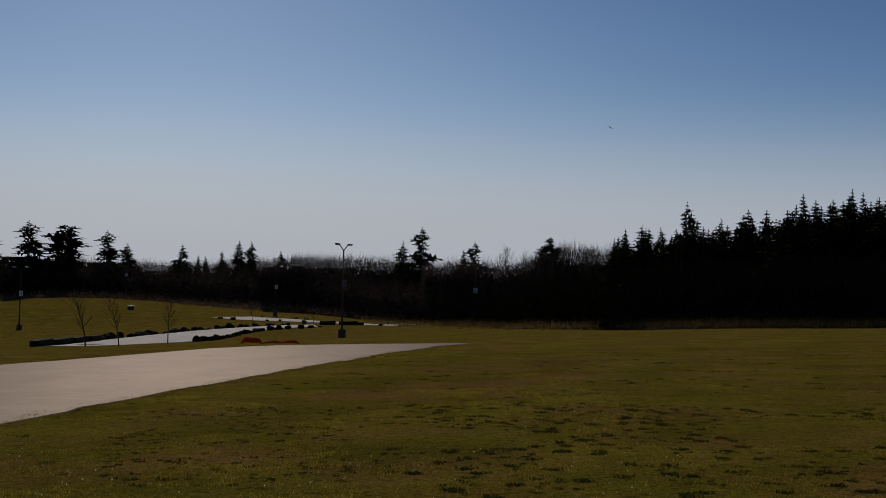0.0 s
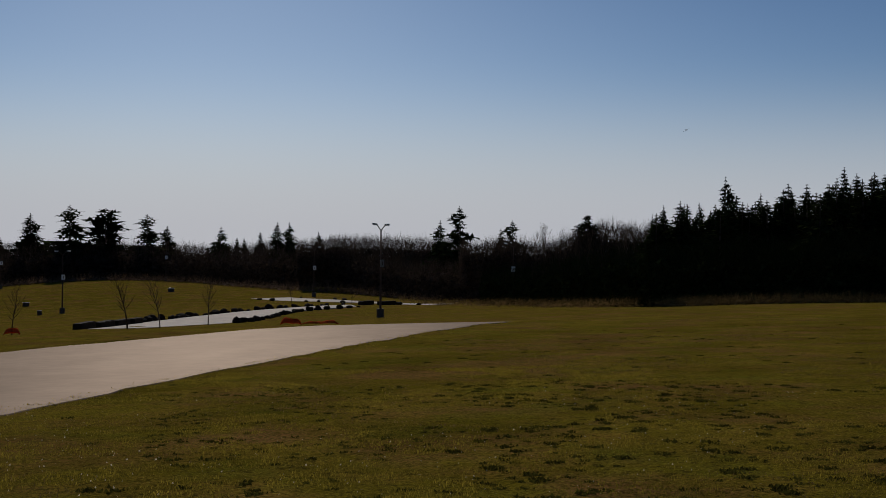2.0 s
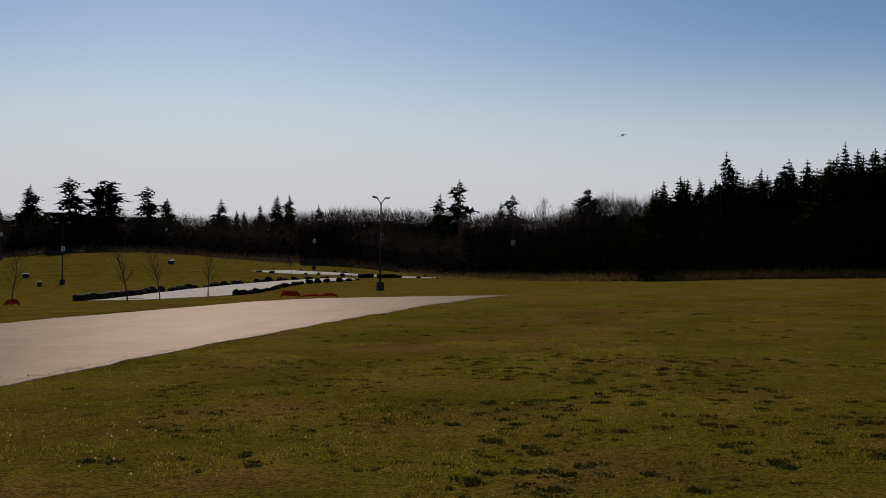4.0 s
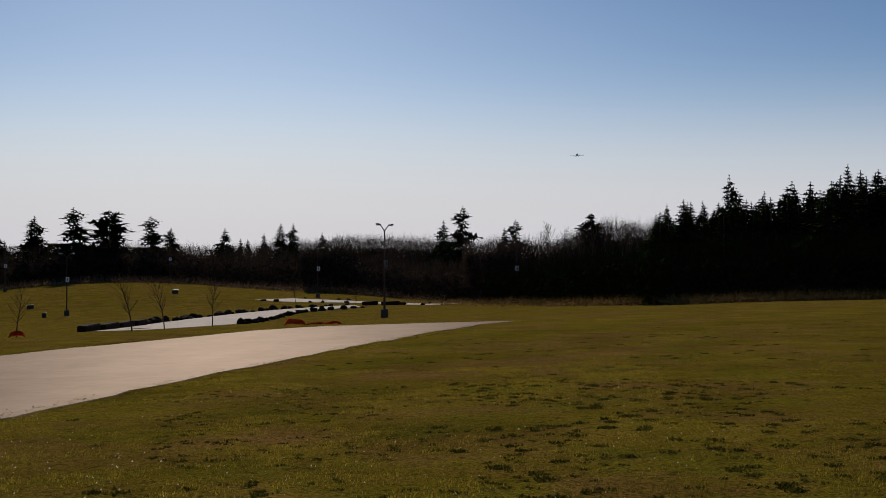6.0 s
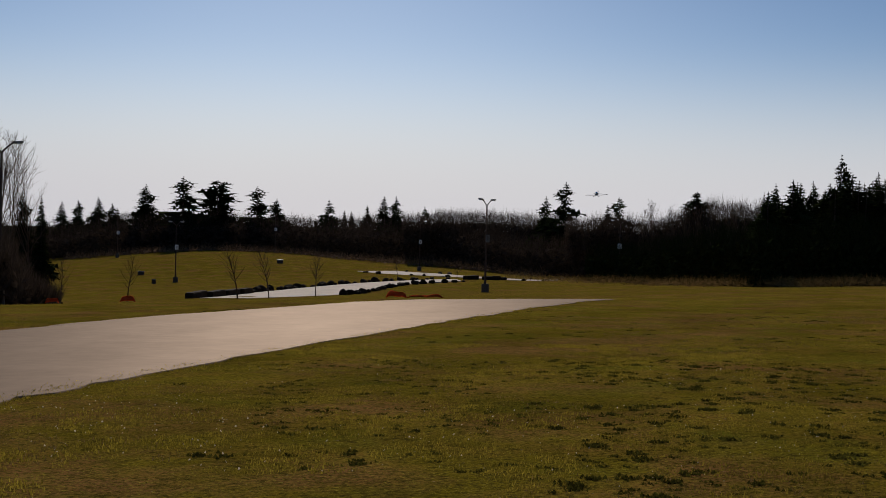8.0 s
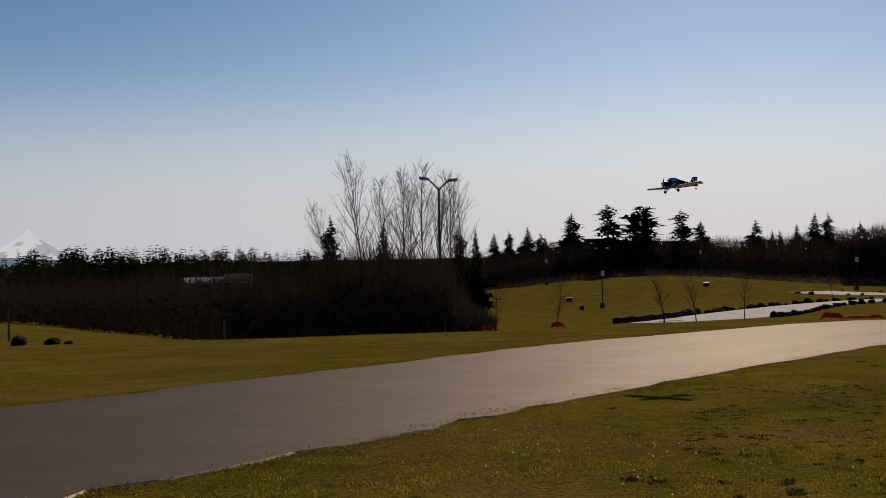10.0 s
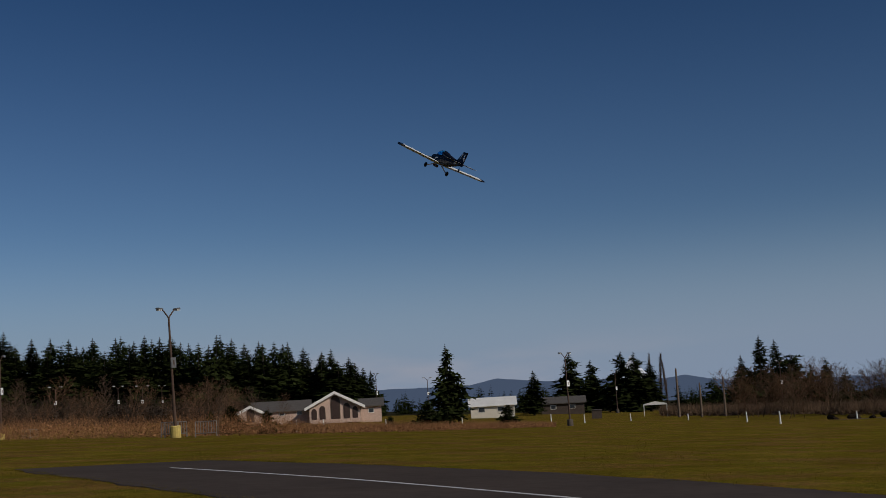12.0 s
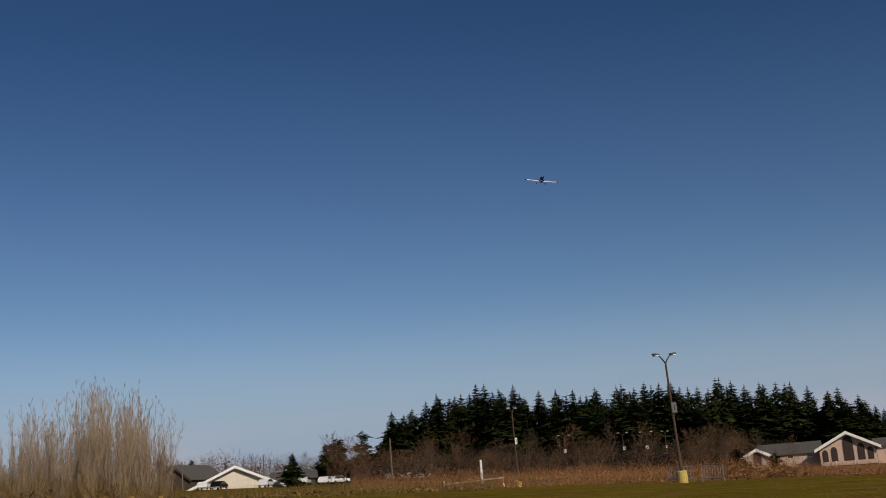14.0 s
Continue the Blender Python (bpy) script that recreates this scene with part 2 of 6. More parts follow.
WHITE_PANEL = mat("white sign panel", (0.75, 0.75, 0.73), 0.5, vary=0.08, scale=3)
ORANGE = mat("orange plastic net", (0.70, 0.12, 0.035), 0.6, vary=0.25, scale=5, thru=0.45, spec=0.0)
WOOD_POST = mat("weathered wood", (0.14, 0.10, 0.07), 0.9, vary=0.3, scale=3, bump=0.4)
WHITE_PAINT = mat("white paint", (0.74, 0.72, 0.68), 0.6, vary=0.1, scale=2)
CREAM = mat("cream stucco wall", (0.62, 0.56, 0.47), 0.85, vary=0.1, scale=1.5, bump=0.2)
PINK_BRICK = mat("pink brick wall", (0.52, 0.37, 0.30), 0.9, vary=0.18, scale=4, bump=0.4)
SHINGLE = mat("grey brown shingles", (0.085, 0.075, 0.068), 0.9, vary=0.25, scale=2.5, bump=0.5, bump_scale=10)
DARK_WALL = mat("dark boarding", (0.060, 0.042, 0.032), 0.9, vary=0.25, scale=2, bump=0.3)
PALE_ROOF = mat("pale metal roof", (0.80, 0.78, 0.74), 0.3, metal=0.0, vary=0.12, scale=0.6)
GREY_ROOF = mat("weathered brown-grey roof", (0.105, 0.088, 0.075), 0.7, metal=0.0, vary=0.2, scale=0.6)
GLASS = mat("dark window glass", (0.02, 0.025, 0.03), 0.08, vary=0.1)
ARCH_GLASS = mat("shaded brown glass", (0.050, 0.032, 0.028), 0.5, spec=0.2, vary=0.2)
CAR_BLACK = mat("black car paint", (0.006, 0.006, 0.006), 0.5, spec=0.08, vary=0.1)
CAR_WHITE = mat("white car paint", (0.72, 0.72, 0.72), 0.25, vary=0.05)
RUBBER = mat("black rubber", (0.012, 0.012, 0.012), 0.8, vary=0.2)
CHROME = mat("bright metal", (0.65, 0.65, 0.66), 0.2, metal=1.0, vary=0.1)
FILM_BLACK = mat("black covering film", (0.007, 0.006, 0.008), 0.35, spec=0.12, vary=0.2, scale=8)
FILM_WHITE = mat("white covering film", (0.80, 0.80, 0.78), 0.3, vary=0.06, scale=8)
FILM_YELLOW = mat("yellow covering film", (0.33, 0.27, 0.015), 0.3, vary=0.15, scale=8)
CANOPY_BLUE = mat("blue tinted canopy", (0.05, 0.45, 0.92), 0.06, thru=0.62, vary=0.05)
RED_SIGN = mat("red sign paint", (0.45, 0.05, 0.04), 0.5, vary=0.15)
# far hills and snow glow, with distance haze painted into their colour
HAZE_BLUE = glow("hills in glowing blue haze", (0.140, 0.195, 0.315), 0.62)
HAZE_NEAR = glow("nearer hills in glowing blue haze", (0.105, 0.145, 0.235), 0.55)
HAZE_SNOW = glow("hazy snow", (0.80, 0.81, 0.86), 0.95)
HAZE_SNOW_SHADE = glow("hazy snow shade", (0.62, 0.65, 0.73), 0.78)
HAZE_PALE = glow("hills in glowing pale haze", (0.28, 0.35, 0.46), 0.6)


# ---- helpers ----
def polar(az, d):
    a = radians(az)
    return -d * math.sin(a), d * math.cos(a)


def sag(az):
    """The field leans as a whole to fit the camera's view: degrees by which the ground falls away in each direction."""
    return -2.2 * math.cos(radians(az - 45))


def tip_z(az, d, el):
    """Height of a point seen at that elevation over the leaning field."""
    return EYE + d * math.tan(radians(el + sag(az)))


RINGS = (50, 80, 110, 145, 180, 220, 270)
RELIEF = {-60: (0, -.1, -.2, -.2, 0, 0, 0), -15: (0, -.1, -.3, -.3, -.2, 0, 0), 2: (0, -.45, -.95, -1.2, -1.0, -.5, 0),
          8: (0, -.6, -1.15, -.9, -.4, .8, 2.5), 18: (0, -.9, -1.4, -1.4, -.8, 2.4, 5.0), 30: (0, -1.2, -2.5, -3, -2.5, -.5, 2),
          38: (0, -1.5, -3, -3, -3, -2, -1), 42: (0, -.5, -1.2, -1.6, -2.2, -2.5, -2.5), 48: (0, .3, .3, 0, -1, -2.6, -4), 62: (0, .4, .4, .5, .5, .2, -2),
          85: (0, .3, .4, .8, 1.2, 1.7, 1.7), 105: (0, .1, .3, .6, 1.0, 1.2, 1.2), 130: (0, 0, -.4, -.8, -.6, -.3, 0),
          155: (0, 0, -.5, -1.1, -1.0, -.6, -.3)}
RISE = {38: 10, 42: 11, 48: 12, 62: 9}
STATIONS = sorted(RELIEF)


def ground_z(x, y):
    """Height of the ground: a level field that dips and climbs into the park, the ravine and the town beyond."""
    r = math.hypot(x, y)
    az = math.degrees(math.atan2(-x, y))
    if az < -110:
        az += 360
    fall = min(r, 700) * math.tan(radians(sag(az)))
    if r <= 50:
        return fall

    def along(key):
        v = RELIEF[key]
        if r >= 270:
            k = min(1, (r - 270) / 330)
            end = RISE.get(key, 0)
            z = v[-1] + (end - v[-1]) * k * k * (3 - 2 * k)
            return z * max(0, min(1, (1600 - r) / 900))
        for i in range(6):
            if r < RINGS[i + 1]:
                k = (r - RINGS[i]) / (RINGS[i + 1] - RINGS[i])
                k = k * k * (3 - 2 * k) * 0.5 + k * 0.5
                return v[i] + (v[i + 1] - v[i]) * k
        return v[-1]

    if az <= STATIONS[0]:
        return fall + along(STATIONS[0])
    if az >= STATIONS[-1]:
        return fall + along(STATIONS[-1])
    for a, c in zip(STATIONS, STATIONS[1:]):
        if az < c:
            k = (az - a) / (c - a)
            k = k * k * (3 - 2 * k)
            return fall + along(a) * (1 - k) + along(c) * k
    return fall


def spot(az, d, dz=0.0):
    x, y = polar(az, d)
    return Vector((x, y, ground_z(x, y) + dz))


def mesh_from(name, verts, faces, *materials):
    me = bpy.data.meshes.new(name)
    me.from_pydata([tuple(v) for v in verts], [], faces)
    for m in materials:
        me.materials.append(m)
    me.update()
    return me


def bm_mesh(name, bm, *materials):
    me = bpy.data.meshes.new(name)
    bmesh.ops.recalc_face_normals(bm, faces=bm.faces)
    bm.to_mesh(me)
    bm.free()
    for m in materials:
        me.materials.append(m)
    return me


def part(name, data, parent, label="", material=None):
    """Links a bmesh or a mesh as one part under a thing."""
    if isinstance(data, bmesh.types.BMesh):
        data = bm_mesh(name, data, material)
    ob = new(name, data)
    ob.parent = parent
    return tagged(ob, label)


def thing(name, label, category, m=None, group="", kind=""):
    ob = new(name)
    ob.empty_display_size = 0.2
    if m is not None:
        ob.matrix_basis = m
    return tagged(ob, label, category, group, kind)


def box(bm, cx, cy, cz, sx, sy, sz, bevel=0.0, turn=None):
    g = bmesh.ops.create_cube(bm, size=1)["verts"]
    bmesh.ops.scale(bm, vec=(sx, sy, sz), verts=g)
    if bevel:
        es = list({e for v in g for e in v.link_edges})
        g = [v for v in bmesh.ops.bevel(bm, geom=es, offset=bevel, segments=2, affect="EDGES")["verts"]] + [v for v in g if v.is_valid]
        g = list(set(g))
    if turn is not None:
        bmesh.ops.transform(bm, matrix=turn, verts=g)
    bmesh.ops.translate(bm, vec=(cx, cy, cz), verts=g)
    return g


def tube(bm, points, radii, sides=8):
    """A tapered tube along points, closed at both ends."""
    rings = []
    for i, p in enumerate(points):
        p = Vector(p)
        a = Vector(points[max(0, i - 1)])
        c = Vector(points[min(len(points) - 1, i + 1)])
        d = (c - a).normalized()
        u = d.cross(Vector((0.3, 0.9, 0.2)) if abs(d.z) > 0.9 else Vector((0, 0, 1))).normalized()
        w = d.cross(u)
        rings.append([bm.verts.new(p + (u * math.cos(k) + w * math.sin(k)) * radii[i]) for k in [2 * math.pi * j / sides for j in range(sides)]])
    for a, c in zip(rings, rings[1:]):
        for j in range(sides):
            bm.faces.new((a[j], a[(j + 1) % sides], c[(j + 1) % sides], c[j]))
    bm.faces.new(rings[0][::-1])
    bm.faces.new(rings[-1])


def prism(bm, outline, depth, axis="y", at=0.0):
    """A flat outline of (a, b) pairs pushed out by depth along an axis."""
    def put(a, c, d):
        return (a, d, c) if axis == "y" else (d, a, c) if axis == "x" else (a, c, d)
    front = [bm.verts.new(put(a, c, at)) for a, c in outline]
    back = [bm.verts.new(put(a, c, at + depth)) for a, c in outline]
    bm.faces.new(front)
    bm.faces.new(back[::-1])
    n = len(outline)
    for i in range(n):
        bm.faces.new((front[i], back[i], back[(i + 1) % n], front[(i + 1) % n]))


# ---- ground ----
def build_ground():
    azs = [-180 + 2 * i for i in range(180)]
    rs = [0.5, 4, 7, 10, 14, 18, 23, 29, 36, 43, 50, 56, 62, 68, 74, 80, 87, 94, 102, 110, 118, 127, 136, 145, 154, 163, 172, 180, 190, 200,
          210, 220, 232, 245, 258, 270, 300, 340, 400, 470, 600, 800, 1100, 1600, 3000, 4900]
    verts, faces = [(0, 0, 0)], []
    n = len(azs)
    for r in rs:
        for a in azs:
            x, y = polar(a, r)
            wob = 0.012 * noise.noise((x * 0.15, y * 0.15, 3)) if r < 60 else 0.10 * noise.noise((x * 0.05, y * 0.05, 7))
            verts.append((x, y, ground_z(x, y) + wob))
    for j in range(n):
        faces.append((0, 1 + (j + 1) % n, 1 + j))
    for i in range(len(rs) - 1):
        for j in range(n):
            a, c = 1 + i * n + j, 1 + i * n + (j + 1) % n
            faces.append((a, c, c + n, a + n))
    me = mesh_from("ground", verts, faces, TURF, WOODLAND)
    me.shade_smooth()
    for p in me.polygons:
        if math.hypot(p.center.x, p.center.y) > 290:
            p.material_index = 1
    tagged(new("ground", me), "mown winter grass field, green with straw patches", "ground", kind="structure")


build_ground()


def bezier(pts, steps):
    """A smooth line through (x, y) points."""
    out = []
    for i in range(len(pts) - 1):
        p0, p1, p2, p3 = pts[max(0, i - 1)], pts[i], pts[i + 1], pts[min(len(pts) - 1, i + 2)]
        for k in range(steps):
            t = k / steps
            out.append(tuple(0.5 * (2 * b + (c - a) * t + (2 * a - 5 * b + 4 * c - d) * t * t + (3 * b - a - 3 * c + d) * t ** 3)
                             for a, b, c, d in zip(p0, p1, p2, p3)))
    out.append(pts[-1])
    return out


def strip(name, left, right, rise, material, label, category, ragged=0.1, cross=4):
    """A paved strip between two edge lines, a little proud of the ground, with ragged edges."""
    verts, faces = [], []
    m = cross + 3
    for i, (l, r) in enumerate(zip(left, right)):
        l, r = Vector(l), Vector(r)
        w = (r - l).normalized()
        l = l + w * ragged * noise.noise((i * 0.7, 1.5, 0))
        r = r + w * ragged * noise.noise((i * 0.7, 8.5, 0))
        row = [(l - w * 0.08, -0.05)] + [(l.lerp(r, k / cross), rise) for k in range(cross + 1)] + [(r + w * 0.08, -0.05)]
        for p, dz in row:
            verts.append((p.x, p.y, ground_z(p.x, p.y) + dz))
    for i in range(len(left) - 1):
        for k in range(m - 1):
            a = i * m + k
            faces.append((a, a + 1, a + 1 + m, a + m))
    me = mesh_from(name, verts, faces, material)
    return tagged(new(name, me), label, category, kind="structure")


NEAR_EDGE = bezier([(-12.9, -36.5), (-11.4, -21), (-8.9, -2), (-7.2, 9), (-6.4, 17.3), (-4.2, 30.5), (-1.8, 43.5), (1.7, 57.0)], 14)
FAR_EDGE = bezier([(-19.6, -36.5), (-20.6, -23), (-18.0, -5), (-15.6, 8.5), (-14.7, 19), (-13.6, 34), (-11.2, 43.8), (-8.0, 57.5)], 14)
strip("runway", FAR_EDGE, NEAR_EDGE, 0.02, ASPHALT, "weathered grey asphalt model runway with ragged grass edges", "runway", 0.35, 6)
mid = [(a[0] * 0.5 + c[0] * 0.5, a[1] * 0.5 + c[1] * 0.5) for a, c in zip(FAR_EDGE, NEAR_EDGE)]
line_mid = [p for p in mid if -33 < p[1] < -6]
strip("runway_line", [(x - 0.06, y) for x, y in line_mid], [(x + 0.06, y) for x, y in line_mid], 0.026, LINE,
      "worn white painted centre line on the asphalt", "road marking", 0.02, 1)


def road(name, pts, width, label, rise=0.06, material=None):
    line = bezier([polar(*p) for p in pts], 8)
    left, right = [], []
    for i, p in enumerate(line):
        a, c = Vector(line[max(0, i - 1)]), Vector(line[min(len(line) - 1, i + 1)])
        d = (c - a).normalized()
        nrm = Vector((-d.y, d.x)) * width / 2
        left.append(tuple(Vector(p) + nrm))
        right.append(tuple(Vector(p) - nrm))
    strip(name, left, right, rise, material or GRAVEL, label, "road", 0.4, 3)
    return left, right


PARK_ROAD = (bezier([(-32.0, 94), (-33.4, 106), (-33.8, 122), (-31.8, 144), (-25.6, 157), (-18.6, 168)], 8),
             bezier([(-26.4, 89), (-23.2, 97), (-22.0, 112), (-22.6, 132), (-21.8, 144), (-17.0, 160)], 8))
strip("park_road", PARK_ROAD[0], PARK_ROAD[1], 0.06, GRAVEL, "wide pale gravel park road lined with boulders", "road", 0.4, 3)
UPPER_ROAD = road("park_road_upper", [(1.6, 181), (3.3, 183), (4.9, 186), (6.5, 187.5), (8.3, 193), (9.6, 198.5), (10.2, 202)], 7.5, "pale gravel road curving back up the park slope")
FIELD_TRACK = road("field_track", [(60, 64), (65, 70), (70, 78), (80, 103), (90, 122), (100, 133), (112, 134), (122, 128)], 4.5,
                   "grey gravel track along the field edge", 0.04, TRACK)
SIDE_TRACK = road("side_track", [(86, 121), (85.2, 150), (84.4, 185), (83.8, 230)], 6, "gravel drive running off between boulders", 0.05, TRACK)


# ---- trees ----
def conifer_meshes(seed, height, spread, gaps=0.15, droop=0.35, levels=30, power=0.85, sprays=4, crowd=10):
    """Trunk and crown of a fir: uneven whorls of drooping boughs hung with sprays, thinning to a thin leader."""
    rnd = random.Random(seed)
    bm = bmesh.new()
    lean = rnd.uniform(-0.02, 0.02) * height
    tube(bm, [(0, 0, -0.5), (lean * 0.3, 0, height * 0.4), (lean, 0, height * 0.99)], [height * 0.016, height * 0.010, height * 0.0015], 6)
    trunk = bm_mesh("trunk", bm, BARK)
    verts, faces = [], []

    def tri(a, b, c):
        n = len(verts)
        verts.extend((a, b, c))
        faces.append((n, n + 1, n + 2))

    low = rnd.uniform(0.03, 0.10)
    for i in range(levels):
        k = i / (levels - 1)
        z = height * (low + (0.985 - low) * k ** 0.95)
        reach = spread * (1 - k) ** power * (0.72 + 0.28 * min(1, (k + 0.05) * 5)) + 0.02 * spread
        reach *= 1 + 1.3 * gaps * noise.noise((k * 11.0, seed * 3.7, 0.5))
        count = max(4, round(crowd - 3.5 * k))
        off = rnd.uniform(0, 6.28)
        for j in range(count):
            if rnd.random() < gaps * 0.7:
                continue
            a = off + 6.283 * j / count + rnd.uniform(-0.35, 0.35)
            dx, dy = math.cos(a), math.sin(a)
            ln = reach * (0.88 + 0.75 * noise.noise((dx * 0.9 + seed, dy * 0.9, k * 7))) * rnd.choice((0.7, 0.85, 0.95, 1.0, 1.05, 1.2))
            root = Vector((lean * k, 0, z + rnd.uniform(-0.6, 0.6) * (1 - k * 0.7) * height / levels))
            up = rnd.uniform(0.25, 0.65) if k > 0.7 else rnd.uniform(-0.05, 0.40)
            side = Vector((-dy, dx, 0))

            def at(t):
                return root + Vector((dx, dy, up - droop * t + 0.18 * droop * t * t)) * (ln * t)

            for q in range(sprays):
                t = (q + 1.0) / sprays
                w = (ln * (0.52 - 0.34 * t) * rnd.uniform(0.7, 1.35) + 0.07) * (1 if sprays > 2 else 1.25)
                p, tip = at(t - 0.85 / sprays), at(t + rnd.uniform(0.05, 0.16))
                hang = Vector((0, 0, w * rnd.uniform(-0.65, 0.25)))
                ahead = Vector((dx, dy, 0)) * w * rnd.uniform(0.3, 1.0)
                tri(p, at(t) + side * w + hang + ahead, tip)
                tri(p, tip, at(t) - side * w + hang * rnd.uniform(0.4, 1.2) + ahead)
                if q < sprays - 1 or sprays < 3:
                    tri(p, tip, at(t) + Vector((side.x * rnd.uniform(-.3, .3), side.y * rnd.uniform(-.3, .3), rnd.choice((-1, 0.8)))) * w)
    crown = mesh_from("crown", verts, faces, NEEDLE)
    return trunk, crown


FIRS = [conifer_meshes(i, 10.0, s, g, d, n, p) for i, (s, g, d, n, p) in enumerate(
    [(2.4, 0.16, 0.45, 35, 0.85), (2.0, 0.20, 0.40, 35, 0.80), (2.7, 0.26, 0.50, 33, 0.90), (1.7, 0.18, 0.34, 34, 0.80), (2.6, 0.50, 0.38, 28, 0.65), (3.0, 0.30, 0.26, 32, 0.50)])]
FAR_FIRS = [conifer_meshes(70 + i, 10.0, s, 0.22, 0.38, 15, p, 2, 7)[1] for i, (s, p) in enumerate([(2.4, 0.85), (2.1, 0.75), (2.8, 0.7), (1.8, 0.85)])]


def fir(az, d, top_el, width_deg, kind=None, group="firs of the wood edge", label="dark green fir tree at the edge of the wood", rnd=random.Random(5)):
    """A fir whose tip and breadth subtend the angles given at that distance."""
    base = spot(az, d)
    h = tip_z(az, d, top_el) - base.z
    if h < 1.5:
        return
    kind = rnd.randrange(4) if kind is None else kind
    trunk, crown = FIRS[kind]
    own = (2.5, 2.1, 2.8, 1.8, 2.6, 3.2)[kind] * 2
    s = max(0.9, min(1.8, d * radians(width_deg) * 2.2 / (own * h / 10)))
    m = Matrix.Translation(base) @ Matrix.Rotation(rnd.uniform(0, 6.28), 4, "Z") @ Matrix.Diagonal((h / 10 * s, h / 10 * s, h / 10, 1))
    root = thing("fir_tree", label, "tree", m, group)
    part("trunk", trunk, root)
    part("crown", crown, root)


def bare_mesh(seed, height, reach=0.30, rise=40, start=0.25, laterals=30, twigs=6, fine=4, thick=0.008, multi=1, splay=0.12, round_top=0.6, stout=1.0):
    """A leafless tree: leaders to the tip, laterals that curve upward, twigs and fine ends. Returns leaders and crown."""
    rnd = random.Random(seed)
    tv, tf, cv, cf = [], [], [], []

    def stem(verts, faces, pts, ra, rb, sides=3):
        rows = []
        for i, p in enumerate(pts):
            d = (pts[min(i + 1, len(pts) - 1)] - pts[max(i - 1, 0)]).normalized()
            u = d.cross(Vector((0.31, 0.87, 0.38))).normalized()
            w = d.cross(u)
            r = ra + (rb - ra) * i / (len(pts) - 1)
            rows.append(len(verts))
            verts.extend(p + (u * math.cos(6.283 * k / sides) + w * math.sin(6.283 * k / sides)) * r for k in range(sides))
        for a, b in zip(rows, rows[1:]):
            for k in range(sides):
                faces.append((a + k, a + (k + 1) % sides, b + (k + 1) % sides, b + k))

    def sliver(a, b, r):
        side = (b - a).cross(Vector((rnd.uniform(-1, 1), rnd.uniform(-1, 1), rnd.uniform(-1, 1)))).normalized() * r
        n = len(cv)
        cv.extend((a - side, a + side, b))
        cf.append((n, n + 1, n + 2))

    def bend(p, d, ln, n, lift, wander):
        pts = [p]
        for _ in range(n):
            d = (d + Vector((rnd.uniform(-wander, wander), rnd.uniform(-wander, wander), lift + rnd.uniform(-wander, wander) * 0.5))).normalized()
            pts.append(pts[-1] + d * ln / n)
        return pts

    def on(pts, k):
        x = k * (len(pts) - 1)
        i = min(len(pts) - 2, int(x))
        return pts[i].lerp(pts[i + 1], x - i), (pts[i + 1] - pts[i]).normalized()

    for m in range(multi):
        foot = Vector((rnd.uniform(-1, 1), rnd.uniform(-1, 1), 0)) * 0.05 * height * (multi > 1) + Vector((0, 0, -0.01 * height))
        tall = height * (1.0 if m == 0 else rnd.uniform(0.55, 0.97))
        lead = bend(foot, Vector((rnd.gauss(0, splay), rnd.gauss(0, splay), 1)).normalized(), tall, 8, 0.03, 0.07)
        stem(tv, tf, lead, height * thick, height * thick * 0.12, 4)
        n = max(4, laterals // multi)
        for i in range(n):
            k = start + (1 - start) * (i + rnd.random()) / n
            p, d = on(lead, min(0.99, k))
            a = i * 2.4 + rnd.uniform(-0.6, 0.6)
            out = radians(rise + rnd.uniform(-12, 12))
            way = (d * math.cos(out) + Vector((math.cos(a), math.sin(a), 0)) * math.sin(out)).normalized()
            x = (k - start) / (1 - start)
            ln = height * reach * (1.02 - x) ** round_top * (0.55 + 0.45 * min(1, x * 4)) * rnd.uniform(0.6, 1.15) + 0.02 * height
            arm = bend(p, way, ln, 4, 0.10, 0.12)
            r = height * thick * 0.42 * (1.1 - x) + 0.0007 * height
            stem(cv, cf, arm, r, r * 0.25)
            for _ in range(twigs):
                q, e = on(arm, rnd.uniform(0.2, 1.0))
                t = (e + Vector((rnd.uniform(-.8, .8), rnd.uniform(-.8, .8), rnd.uniform(-.1, .7)))).normalized()
                tl = ln * rnd.uniform(0.18, 0.42) + 0.01 * height
                tip = q + t * tl
                sliver(q, tip, 0.0010 * height * stout)
                for _ in range(fine):
                    o = q.lerp(tip, rnd.uniform(0.2, 0.95))
                    f = (t + Vector((rnd.uniform(-.9, .9), rnd.uniform(-.9, .9), rnd.uniform(-.2, .7)))).normalized()
                    sliver(o, o + f * tl * rnd.uniform(0.3, 0.7), 0.0007 * height * stout)
    return (tv, tf), (cv, cf)


def bare_set(seed, height, material, **k):
    (tv, tf), (cv, cf) = bare_mesh(seed, height, **k)
    top = max(v.z for v in cv)
    tv, cv = [v * (height / top) for v in tv], [v * (height / top) for v in cv]
    return mesh_from("trunk", tv, tf, material), mesh_from("crown", cv, cf, material)


